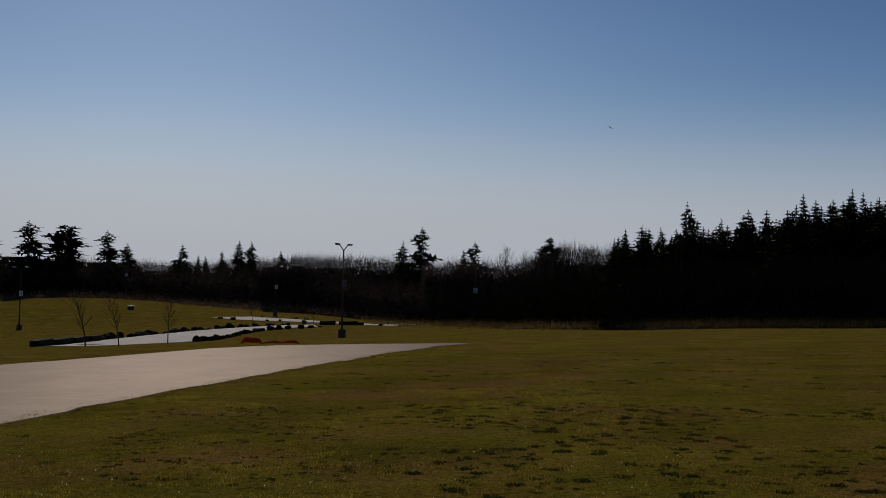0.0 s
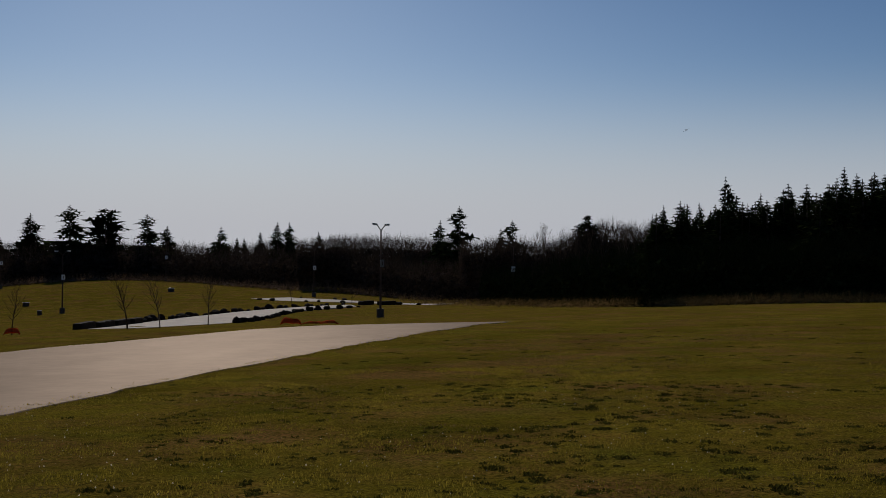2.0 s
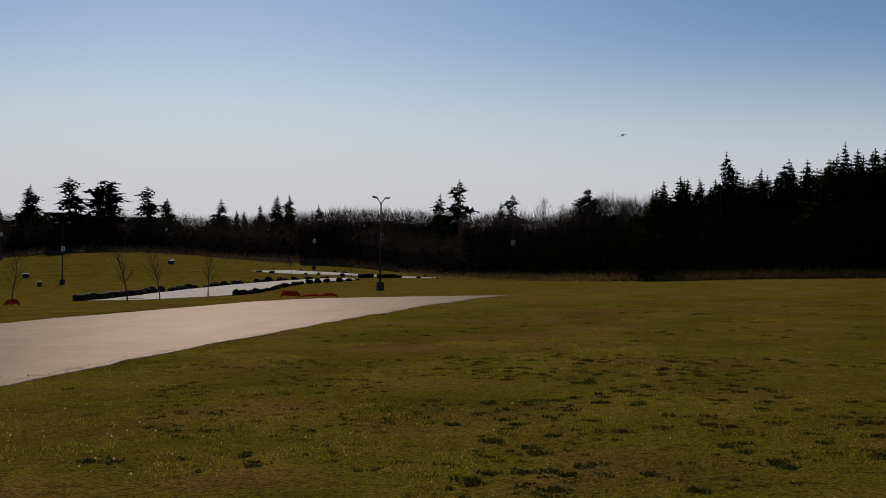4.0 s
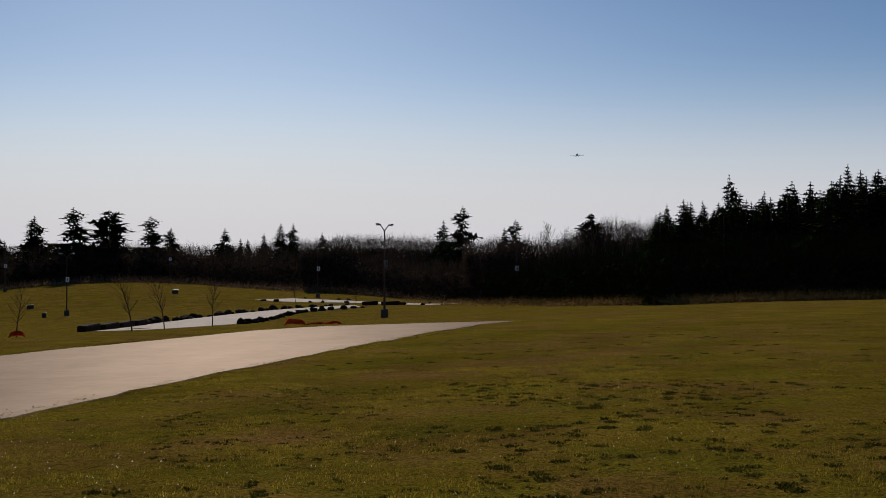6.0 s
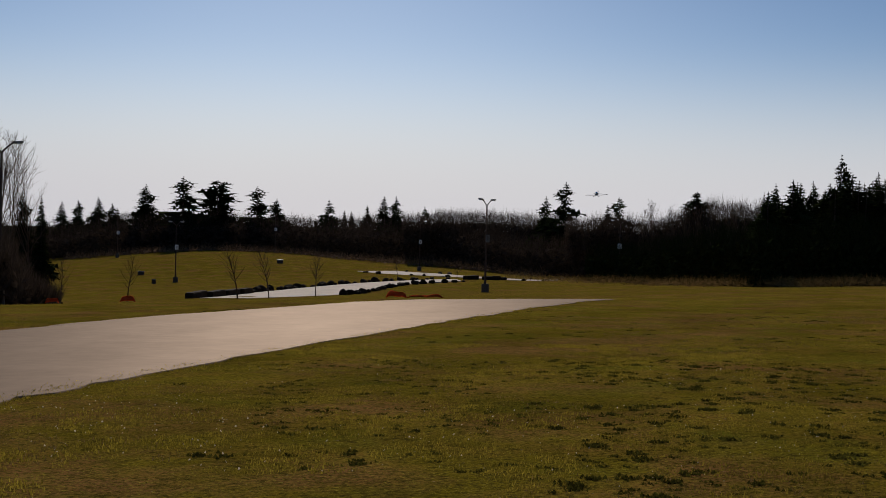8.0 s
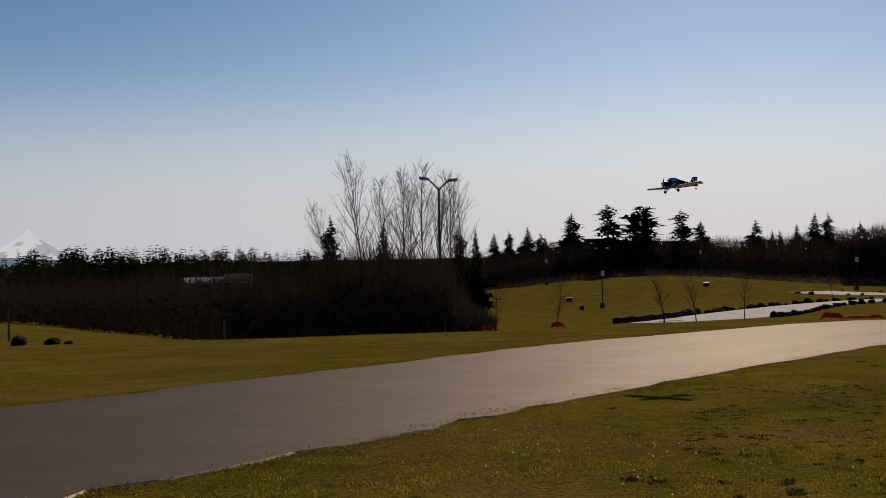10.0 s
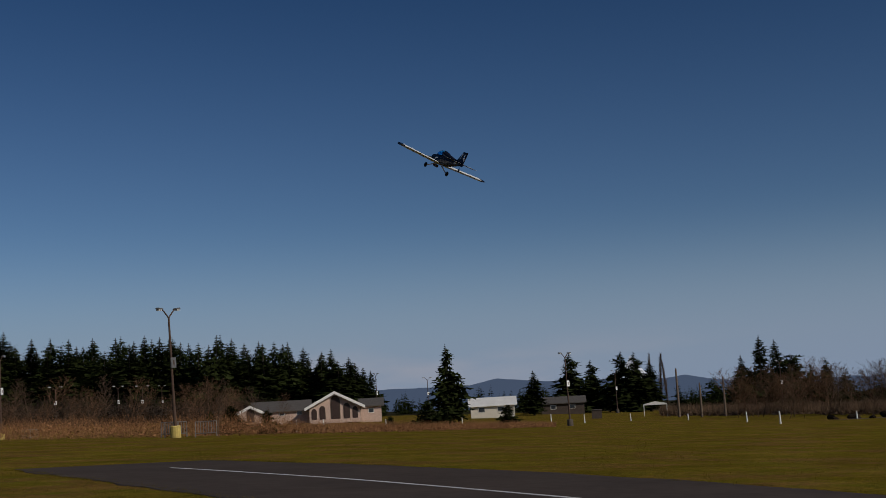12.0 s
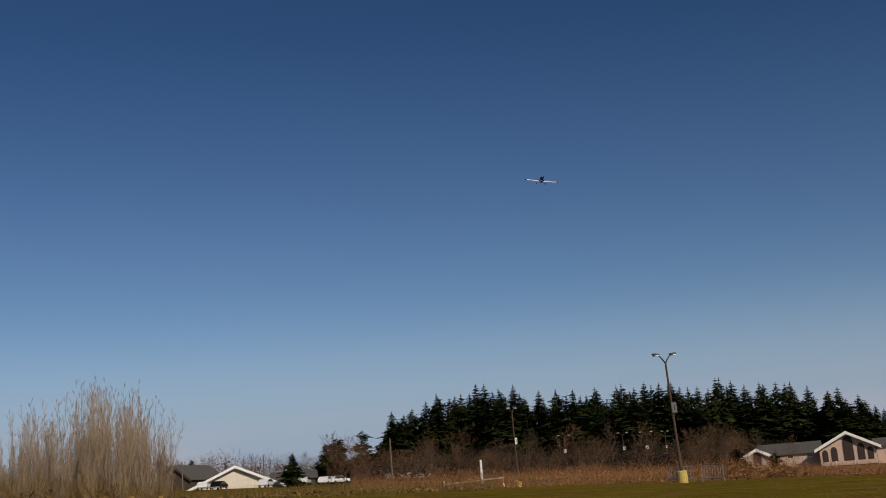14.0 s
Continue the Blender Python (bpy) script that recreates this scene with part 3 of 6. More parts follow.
ALDERS = [bare_set(20 + i, 10.0, TWIG, reach=0.34, rise=42, start=0.2, laterals=34, twigs=8, fine=5) for i in range(4)]
ALDERS_FINE = [bare_set(30 + i, 10.0, TWIG, reach=0.40, rise=30, start=0.25, laterals=32, twigs=7, fine=4, thick=0.0070, splay=0.04, round_top=0.75) for i in range(4)]
ALDERS_RUST = [bare_set(24 + i, 10.0, RUST_TWIG, reach=0.48, rise=50, start=0.12, laterals=32, twigs=8, fine=5, thick=0.0055, round_top=0.45, stout=1.6) for i in range(4)]
POPLARS = [bare_set(40 + i, 10.0, TWIG, reach=0.30, rise=16, start=0.06, laterals=110, twigs=9, fine=5, splay=0.01, round_top=0.5, stout=2.2) for i in range(2)]
ROUND_TREES = [bare_set(46 + i, 10.0, TWIG, reach=0.52, rise=48, start=0.22, laterals=70, twigs=11, fine=6, splay=0.02, round_top=0.4, stout=2.0) for i in range(2)]
SAPLINGS = [bare_set(50 + i, 4.0, TWIG, reach=0.36, rise=36, start=0.3, laterals=22, twigs=7, fine=4, thick=0.011, splay=0.03) for i in range(3)]
WILLOWS = [bare_set(60 + i, 6.0, PALE_TWIG, reach=0.19, rise=24, start=0.12, laterals=126, twigs=8, fine=5, thick=0.0034, multi=9, splay=0.13) for i in range(3)]


def bare(meshes, az, d, top_el, own, name, label, group="", wide=1.0, rnd=random.Random(6)):
    base = spot(az, d)
    h = tip_z(az, d, top_el) - base.z
    if h < 0.8:
        return
    trunk, crown = rnd.choice(meshes)
    s = h / own
    m = Matrix.Translation(base) @ Matrix.Rotation(rnd.uniform(0, 6.28), 4, "Z") @ Matrix.Diagonal((s * wide, s * wide, s, 1))
    root = thing(name, label, "tree", m, group)
    part("trunk", trunk, root)
    part("crown", crown, root)


def thicket(name, spans, material, label, count, low=0.0, seed=1, size=0.5, sticks=0.5, ragged=0.35, category="brush"):
    """Winter undergrowth as one mass of crossed twigs and leaf scraps. spans: azimuth, near and far distance, height."""
    rnd = random.Random(seed)
    verts, faces = [], []
    total = sum(abs(b[0] - a[0]) for a, b in zip(spans, spans[1:]))
    for a, b in zip(spans, spans[1:]):
        n = int(count * abs(b[0] - a[0]) / total)
        for _ in range(n):
            k = rnd.random()
            az, near, far, h = [p + (q - p) * k for p, q in zip(a, b)]
            d = near + (far - near) * rnd.random() ** 1.5
            x, y = polar(az, d)
            hh = h * (1 + ragged * noise.noise((x * 0.12, y * 0.12, seed)) + ragged * 0.6 * noise.noise((x * 0.5, y * 0.5, seed + 4)))
            twig = rnd.random() < sticks
            z = ground_z(x, y) + low * h + (hh - low * h) * rnd.random() ** 0.85 * (0.90 if twig else 0.66)
            p = Vector((x, y, z))
            m = len(verts)
            if twig:
                w = size * rnd.uniform(0.015, 0.055)
                t = Vector((rnd.uniform(-.45, .45), rnd.uniform(-.45, .45), 1)) * size * rnd.uniform(1.0, 3.2)
                s = Vector((rnd.uniform(-1, 1), rnd.uniform(-1, 1), 0)) * w
                verts += [p - s, p + s, p + t]
                faces.append((m, m + 1, m + 2))
            else:
                q = [Vector((rnd.uniform(-1, 1), rnd.uniform(-1, 1), rnd.uniform(-.8, .8))) * size * 0.8 for _ in range(3)]
                verts += [p + v for v in q]
                faces.append((m, m + 1, m + 2))
    me = mesh_from(name, verts, faces, material)
    tagged(new(name, me), label, category, kind="stuff")


def far_wood(name, label, rows, per, seed, kinds=(0, 1, 2, 3)):
    """Many distant firs joined into one wood. rows: azimuth, near, far distance, tip elevation."""
    rnd = random.Random(seed)
    verts, faces = [], []
    src = {k: ([v.co.copy() for v in FAR_FIRS[k].vertices], [tuple(p.vertices) for p in FAR_FIRS[k].polygons]) for k in kinds}
    for a, b in zip(rows, rows[1:]):
        n = max(1, int(abs(b[0] - a[0]) * per))
        for _ in range(n):
            k = rnd.random()
            az, near, far, el = [p + (q - p) * k for p, q in zip(a, b)]
            d = rnd.uniform(near, far)
            base = spot(az, d)
            h = (tip_z(az, d, el) - base.z) * (rnd.uniform(0.62, 1.0) + 0.16 * noise.noise((az * 0.9, seed, 0)))
            if h < 2:
                continue
            vs, fs = src[rnd.choice(kinds)]
            s, t = h / 10, rnd.uniform(0, 6.28)
            w = s * rnd.uniform(1.1, 1.7)
            c, sn = math.cos(t), math.sin(t)
            o = len(verts)
            verts.extend((base.x + (v.x * c - v.y * sn) * w, base.y + (v.x * sn + v.y * c) * w, base.z + v.z * s) for v in vs)
            faces.extend(tuple(i + o for i in f) for f in fs)
    me = mesh_from(name, verts, faces, NEEDLE)
    tagged(new(name, me), label, "wood", kind="stuff")


# firs that stand out on the skyline: azimuth, tip elevation, breadth, distance, build
SKYLINE = [(22.7, 2.71, .83, 300, 1), (21.3, 3.82, 1.39, 285, 0), (19.6, 4.23, 1.66, 280, 4), (18.0, 4.06, 1.66, 285, 5), (16.1, 3.80, 1.25, 285, 4),
           (15.2, 3.21, 1.11, 290, 0), (12.7, 3.16, 1.11, 290, 2), (11.9, 2.66, .55, 300, 3), (11.5, 2.61, .55, 300, 3), (10.8, 2.88, .83, 300, 1),
           (9.9, 3.37, .83, 290, 1), (9.4, 3.34, .97, 285, 0), (7.9, 2.86, .83, 290, 0), (2.0, 3.33, 1.25, 235, 2), (1.1, 4.04, 1.25, 230, 4),
           (-1.5, 3.28, 1.11, 215, 4), (-0.9, 2.88, 1.11, 215, 2), (-5.2, 3.47, 1.3, 190, 5), (-8.3, 3.40, .69, 150, 3), (-8.9, 3.82, .97, 148, 1),
           (-9.8, 3.85, .97, 145, 0), (-10.5, 3.89, 1.11, 145, 0), (-11.7, 5.09, 1.53, 140, 2), (-12.8, 3.77, .83, 140, 1), (-13.4, 4.23, 1.11, 138, 0),
           (-14.7, 4.45, 1.11, 136, 0), (-15.5, 4.37, .83, 136, 1), (-16.4, 4.52, 1.25, 135, 0)]
SKYLINE += [(-17.1, 5.30, 1.25, 132, 1), (-17.7, 4.60, 1.11, 132, 0), (-18.5, 4.64, 1.11, 130, 0), (-19.2, 5.45, 1.39, 128, 0), (-19.7, 5.30, 1.11, 128, 1),
            (-20.5, 4.64, 1.11, 128, 0), (-21.4, 5.0, 1.2, 128, 2), (-22.4, 5.3, 1.2, 128, 0), (33.2, 4.09, 1.39, 125, 0), (30.5, 3.7, .69, 125, 1),
            (26.8, 3.45, 1.11, 150, 0), (26.0, 3.27, .69, 150, 3), (25.1, 2.98, .69, 290, 1), (24.4, 3.04, .83, 290, 0), (23.5, 3.21, .83, 290, 1), (22.9, 2.9, .83, 290, 0)]
TOWN_FIRS = [(94.5, 3.14, .83, 240, 0), (91.8, 2.83, .97, 240, 0), (88.5, 3.43, 1.25, 235, 0), (87.8, 2.94, .83, 240, 1), (87.2, 2.88, .83, 240, 0),
             (86.8, 3.59, 1.11, 235, 0), (81.6, 3.90, 1.25, 205, 0), (81.1, 3.96, 1.11, 210, 1), (80.2, 4.09, 1.25, 205, 0), (79.5, 2.98, 1.39, 205, 5),
             (78.2, 4.15, 1.8, 200, 5), (77.6, 3.65, 1.25, 200, 0), (85.2, 1.73, .55, 300, 1), (83.2, 1.83, .55, 300, 1), (60.6, 2.45, .42, 430, 3),
             (109.0, 1.95, .69, 260, 1), (108.6, 1.94, .69, 260, 3), (107.8, 3.59, 1.39, 250, 4), (106.5, 3.63, 1.53, 250, 4), (104.7, 2.52, 1.11, 260, 0)]
TOWN_FIRS += [(103.4, 2.39, 1.11, 260, 5), (102.7, 2.37, .83, 262, 0), (101.3, 2.35, 1.11, 262, 5), (100.4, 2.46, 1.25, 262, 5), (99.6, 1.90, .83, 265, 0),
              (133.1, 2.2, .97, 270, 0), (131.7, 2.58, 1.66, 262, 0), (130.4, 2.09, .97, 262, 1), (126.1, 2.23, .97, 250, 1), (125.2, 3.18, .97, 250, 3),
              (124.4, 2.96, .97, 250, 3), (123.8, 2.21, 1.39, 250, 5), (122.9, 1.76, .69, 255, 1), (122.3, 2.01, .69, 255, 1), (118.5, 2.09, .69, 250, 3),
              (117.3, 2.04, .61, 250, 3), (140.1, 3.14, 1.05, 175, 0), (136.0, 1.74, .78, 240, 1), (134.1, 2.57, 1.66, 262, 0), (131.0, 2.52, 1.4, 260, 0),
              (170.1, 1.40, 1.39, 235, 2), (169.6, 1.59, 1.25, 235, 5), (168.3, 1.96, 1.11, 240, 4), (167.5, 1.35, .97, 245, 4), (171.74, 1.03, .9, 212, 0), (176.5, 0.9, .6, 245, 1)]
for az, el, wd, d, kind in SKYLINE:
    fir(az, d, el, wd, kind, label="dark fir standing above the winter wood")
for az, el, wd, d, kind in TOWN_FIRS:
    fir(az, d, el, wd, kind, "town firs", "tall dark fir beyond the field")
rr = random.Random(8)
for i in range(64):  # lesser firs that close the right-hand wood
    az = -24 + i * 0.25
    fir(az, rr.uniform(118, 155), 3.45 + 0.12 * max(0, -az - 8) + rr.uniform(-0.7, 0.4), 1.9, label="dark fir in the dense wood")
# the fir plantation, front rows singly and the rest joined
WOOD_TOP = [(167.2, 2.3), (166.2, 3.0), (164.5, 3.3), (162.7, 3.7), (160, 3.4), (155.5, 3.35), (151.4, 3.6), (149.5, 3.1), (147, 2.95), (144.3, 2.3), (143.6, 1.4)]
for i in range(66):
    az = 143.9 + 23.0 * i / 65 + rr.uniform(-0.15, 0.15)
    top = np.interp(az, [p[0] for p in WOOD_TOP[::-1]], [p[1] for p in WOOD_TOP[::-1]])
    fir(az, rr.uniform(252, 290), top + rr.uniform(-0.45, 0.35), 1.3, group="plantation firs", label="slim fir in a dense plantation")
far_wood("fir_plantation", "dense fir plantation behind the brown brush", [(az, 265, 330, top - 0.1) for az, top in WOOD_TOP], 7, 11)
far_wood("wooded_ridge", "far wooded ridge on the skyline", [(33, 420, 560, 2.55), (36, 420, 560, 2.65), (40, 430, 560, 2.8), (43.6, 430, 560, 2.95), (47.6, 440, 560, 2.85),
                                                          (51, 450, 560, 2.75), (54.6, 460, 560, 2.5), (57, 480, 580, 2.0), (66, 500, 600, 1.8), (75, 500, 600, 1.6)], 12, 12)
far_wood("town_wood", "distant dark trees behind the town", [(56, 480, 560, 2.05), (70, 450, 540, 1.95), (85, 420, 520, 1.9), (100, 380, 480, 2.0), (118, 330, 420, 1.5),
                                                           (130, 330, 420, 1.2), (144, 330, 420, 0.9)], 5, 13)
far_wood("park_wood", "dark wood behind the park slope", [(-9, 205, 260, 1.9), (0, 240, 280, 1.8), (10, 300, 340, 2.2), (24, 300, 340, 2.3), (34, 300, 340, 2.0)], 6, 14)

# bare trees
for az, el, d in ((31.4, 7.35, 78), (29.7, 6.75, 80), (28.7, 6.91, 82), (27.5, 6.14, 80), (32.5, 4.9, 80), (26.5, 5.49, 82), (30.4, 6.2, 84), (28.1, 6.3, 78), (29.2, 5.9, 76)):
    bare(ALDERS_FINE, az, d, el, 10, "bare_alder", "tall leafless alder with fine upright twigs", "alder clump", 1.0)
for i in range(44):
    az = rr.uniform(-8.5, 24)
    el = 2.2 + 0.35 * math.sin(az * 0.9) + rr.uniform(-0.3, 0.3)
    if -4.4 < az < -1.8 or -0.6 < az < 0.6:
        el -= 0.5
    bare(ALDERS, az, (190 if az < 0 else 245 if az < 6 else 285) + rr.uniform(-12, 12), el, 10, "bare_tree", "leafless grey tree in the wood edge", "wood edge trees", 0.9)
for i in range(14):
    bare(ALDERS_FINE, -8 + i * 0.42, rr.uniform(165, 180), 2.9 + rr.uniform(-0.35, 0.3), 10, "bare_tree", "leafless tree with pale tops in the wood edge", "wood edge trees", 0.8)
bare(POPLARS, 97.55, 235, 4.26, 10, "poplar_tree", "dense narrow leafless poplar in the town", "poplars", 0.75)
bare(ROUND_TREES, 95.4, 246, 3.4, 10, "bare_tree", "round-headed leafless tree in the town", "", 1.3)
bare(ROUND_TREES, 95.75, 243, 3.5, 10, "bare_tree", "round-headed leafless tree in the town", "", 1.0)
for az in (129.9, 130.3, 129.6):
    bare(POPLARS, az, 270, 2.7 - abs(az - 130.1), 10, "poplar_tree", "narrow leafless poplar beyond the field", "poplars", 0.42)
for i in range(84):
    az = 107.3 + i * 0.23
    bare(ALDERS_RUST if i % 3 else ALDERS, az, rr.uniform(150, 190), 1.85 + 0.4 * math.sin(i * 0.9) - 0.04 * abs(az - 116) + rr.uniform(-.2, .2), 10, "bare_tree",
         "brown leafless tree beyond the field", "field edge trees", 1.4)
thicket("plantation_floor", [(148, 225, 250, 4.0), (156, 215, 250, 5.0), (164, 215, 250, 5.0), (169, 225, 250, 3.5)], BRUSH,
        "dark undergrowth at the foot of the fir plantation", 30000, seed=19, size=0.6, sticks=0.5, ragged=0.5)
for i in range(130):
    az = 147.5 + i * 0.17
    if min(abs(az - q) for q in (158.6, 154.7, 155.8, 153.8)) < 0.42:  # left out where a tree would hide a lamp from the camera
        continue
    bare(ALDERS if i % 4 == 0 else ALDERS_RUST, az, rr.uniform(165, 235), rr.choice((0.2, 0.5, 0.8, 1.0, 1.2, 1.5, 1.9)) + rr.uniform(-0.15, 0.15) - (0.7 if az < 150 else 0), 10, "bare_tree", "rust brown leafless tree before the firs", "plantation edge trees", 1.1)
for i in range(16):
    bare(ALDERS, 168 + i * 0.75, rr.uniform(280, 330), rr.uniform(0.75, 1.15), 10, "bare_tree", "grey leafless tree behind the houses", "trees behind houses", 1.0)
for i in range(42):  # the willow shrubs close by
    az = 177.5 + i * 0.21
    el = np.interp(az, [177.4, 178.5, 179.9, 182, 184, 186], [2.4, 4.2, 5.5, 4.5, 3.4, 2.6]) + rr.choice((-1.8, -1.1, -0.6, -0.2, 0.1))
    bare(WILLOWS, az, rr.uniform(58, 70), el, 6, "willow_shrub", "many-stemmed bare willow shrub with pale twigs", "willow shrubs", 0.8)
for az, d, h in ((25.1, 96, 3.8), (22.1, 98, 4.0), (16.95, 92, 4.3), (15.45, 92, 4.1), (13.2, 100, 4.1), (9.2, 172, 3.6), (6.3, 168, 2.6), (66.0, 63, 4.6), (74.3, 70, 3.8),
                 (87.2, 116, 4.8), (93.8, 126, 4.8), (99.4, 130, 4.4), (109.2, 128, 4.4), (96.6, 128, 2.6)):
    base = spot(az, d)
    bare(SAPLINGS, az, d, math.degrees(math.atan((base.z + h - EYE) / d)) - sag(az), 4, "young_tree", "young leafless street tree on the grass", "young trees", 1.45)

bare(SAPLINGS, 151.2, 85, 0.9, 4, "young_tree", "small leafless tree beside the lamp post", "young trees", 1.2)
for az, d, el, kind in ((148.9, 108, 0.05, 5), (141.2, 118, 0.35, 5), (140.2, 119, -0.1, 2), (137.3, 128, 0.1, 5), (143.0, 128, -0.35, 5), (150.6, 116, 0.3, 5), (151.6, 118, 0.1, 2)):
    fir(az, d, el, 1.5, kind, "field shrubs", "low dark evergreen shrub in the rough grass")

# undergrowth
thicket("ravine_brush", [(25.2, 72, 78, 0.1), (26.3, 66, 84, 1.0), (27.2, 60, 90, 3.0), (30, 58, 95, 4.0), (34, 58, 100, 4.0), (38, 62, 110, 4.0), (41, 80, 130, 3.8), (46, 98, 150, 3.0), (52, 112, 170, 2.2), (58, 125, 180, 2.0), (65, 140, 190, 1.2), (72, 150, 190, 0.5)], BRUSH,
        "dark bare brush filling the ravine beyond the field", 170000, seed=2, size=0.44, sticks=0.86, ragged=0.5)
thicket("hillside_brush", [(27, 190, 260, 6.5), (32, 170, 260, 7), (36, 130, 230, 7), (44, 165, 260, 7.5), (50, 175, 280, 7.5), (56, 190, 300, 7), (60, 230, 330, 6.5), (63, 260, 360, 5)], BRUSH,
        "dark bare woodland covering the slope", 110000, seed=3, size=0.66, sticks=0.8, ragged=0.35)
# brush in the needle colour, which paints the wood edge's backlit shade
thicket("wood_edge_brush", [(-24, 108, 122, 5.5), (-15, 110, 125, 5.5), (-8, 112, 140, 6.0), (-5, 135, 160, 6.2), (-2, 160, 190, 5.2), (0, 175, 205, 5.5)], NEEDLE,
        "undergrowth along the foot of the wood, needle-dark for its shade", 80000, seed=4, size=0.55, sticks=0.6, ragged=0.35)
thicket("park_brush", [(0, 190, 225, 5.0), (4, 215, 255, 8.0), (8, 250, 285, 8.5), (14, 268, 300, 8.0), (20, 268, 300, 7.5), (25, 262, 300, 7.5), (34, 255, 300, 9)], BRUSH,
        "dark woodland edge behind the park", 80000, seed=5, size=0.8, sticks=0.6, ragged=0.35)
for az_a, az_b, d0, name_seed in ((-9, 1, 185, 51), (1, 9, 245, 52), (9, 24, 290, 53)):
    rows = []
    for i in range(9):
        az = az_a + (az_b - az_a) * i / 8
        top = np.interp(az, [-9, -7.5, -4.6, -3.0, -1.8, -0.6, 2.5, 4, 8, 12, 24], [2.7, 2.8, 2.6, 1.85, 1.9, 2.1, 2.25, 2.45, 2.45, 2.2, 2.25])
        rows.append((az, d0, d0 + 18, tip_z(az, d0 + 9, top) - spot(az, d0 + 9).z))
    thicket("wood_canopy", rows, BRUSH, "fine leafless crowns along the top of the wood", 40000, low=0.40, seed=name_seed, size=0.65, sticks=0.82, ragged=0.2)
thicket("dry_verge", [(-24, 103, 108, 0.5), (-10, 105, 110, 0.55), (-5, 124, 134, 0.65), (-2, 148, 160, 0.75), (2.0, 172, 186, 0.8), (4, 190, 198, 0.8)], STRAW,
        "fringe of dull dry rank grass before the wood", 16000, seed=6, size=0.26, sticks=0.8, category="dry grass")
thicket("park_verge", [(2, 200, 212, 1.2), (8, 235, 250, 1.0), (14, 258, 266, 0.6), (25, 256, 262, 0.7)], BROWN_BRUSH,
        "fringe of dry grass above the park slope", 9000, seed=7, size=0.5, sticks=0.7, category="dry grass")
thicket("field_edge_brush", [(107, 154, 185, 0.8), (112, 152, 185, 1.1), (118, 152, 190, 1.1), (121, 160, 195, 1.0), (124, 185, 215, 1.0), (130, 200, 225, 0.8)], BROWN_BRUSH,
        "brown bare brush beyond the field", 60000, seed=8, size=0.5, sticks=0.88, ragged=0.7)
thicket("plantation_brush", [(135, 118, 150, 0.25), (138, 108, 150, 0.5), (143, 98, 150, 0.6), (147, 92, 155, 0.8), (150, 88, 180, 1.3), (154, 87, 190, 1.6), (160, 98, 200, 1.7), (167, 120, 210, 1.8), (169, 150, 225, 1.5)],
        RUST_BRUSH, "low rust brown brush before the fir plantation", 150000, seed=9, size=0.17, sticks=0.88, ragged=0.9)
thicket("town_brush", [(56, 350, 400, 7.5), (66, 345, 390, 6.5), (74, 300, 350, 7.0), (84, 285, 340, 7.0), (92, 285, 340, 7.5), (100, 270, 330, 7.5), (108, 250, 300, 7.0)], BRUSH,
        "dark hedges and bare trees around the town", 60000, seed=10, size=0.9, sticks=0.5, ragged=0.5)
thicket("warehouse_brush", [(55, 240, 300, 5.0), (60, 235, 290, 3.4), (64, 225, 270, 1.6), (70, 215, 250, 1.1), (76, 215, 240, 0.8)], BRUSH,
        "bare brush before the warehouse", 36000, seed=15, size=0.4, sticks=0.55, ragged=0.5)
thicket("pale_reeds", [(162, 100, 118, 0.5), (168, 92, 120, 0.7), (176, 90, 120, 0.6), (184, 80, 110, 0.8)], STRAW,
        "pale dry grass at the rough edge of the field", 9000, seed=16, size=0.3, sticks=0.85, category="dry grass")
thicket("willow_base", [(177.2, 56, 72, 1.0), (180, 56, 74, 1.5), (187, 56, 74, 1.5)], STRAW,
        "tangled stems at the foot of the willow shrubs", 12000, seed=17, size=0.25, sticks=0.85, ragged=0.4)
thicket("far_grey_wood", [(167, 330, 380, 6.0), (176, 320, 370, 7.0), (190, 320, 370, 6.5)], RUST_TWIG, "far grey leafless wood", 52000, seed=18, size=0.55, sticks=0.85, ragged=0.5)


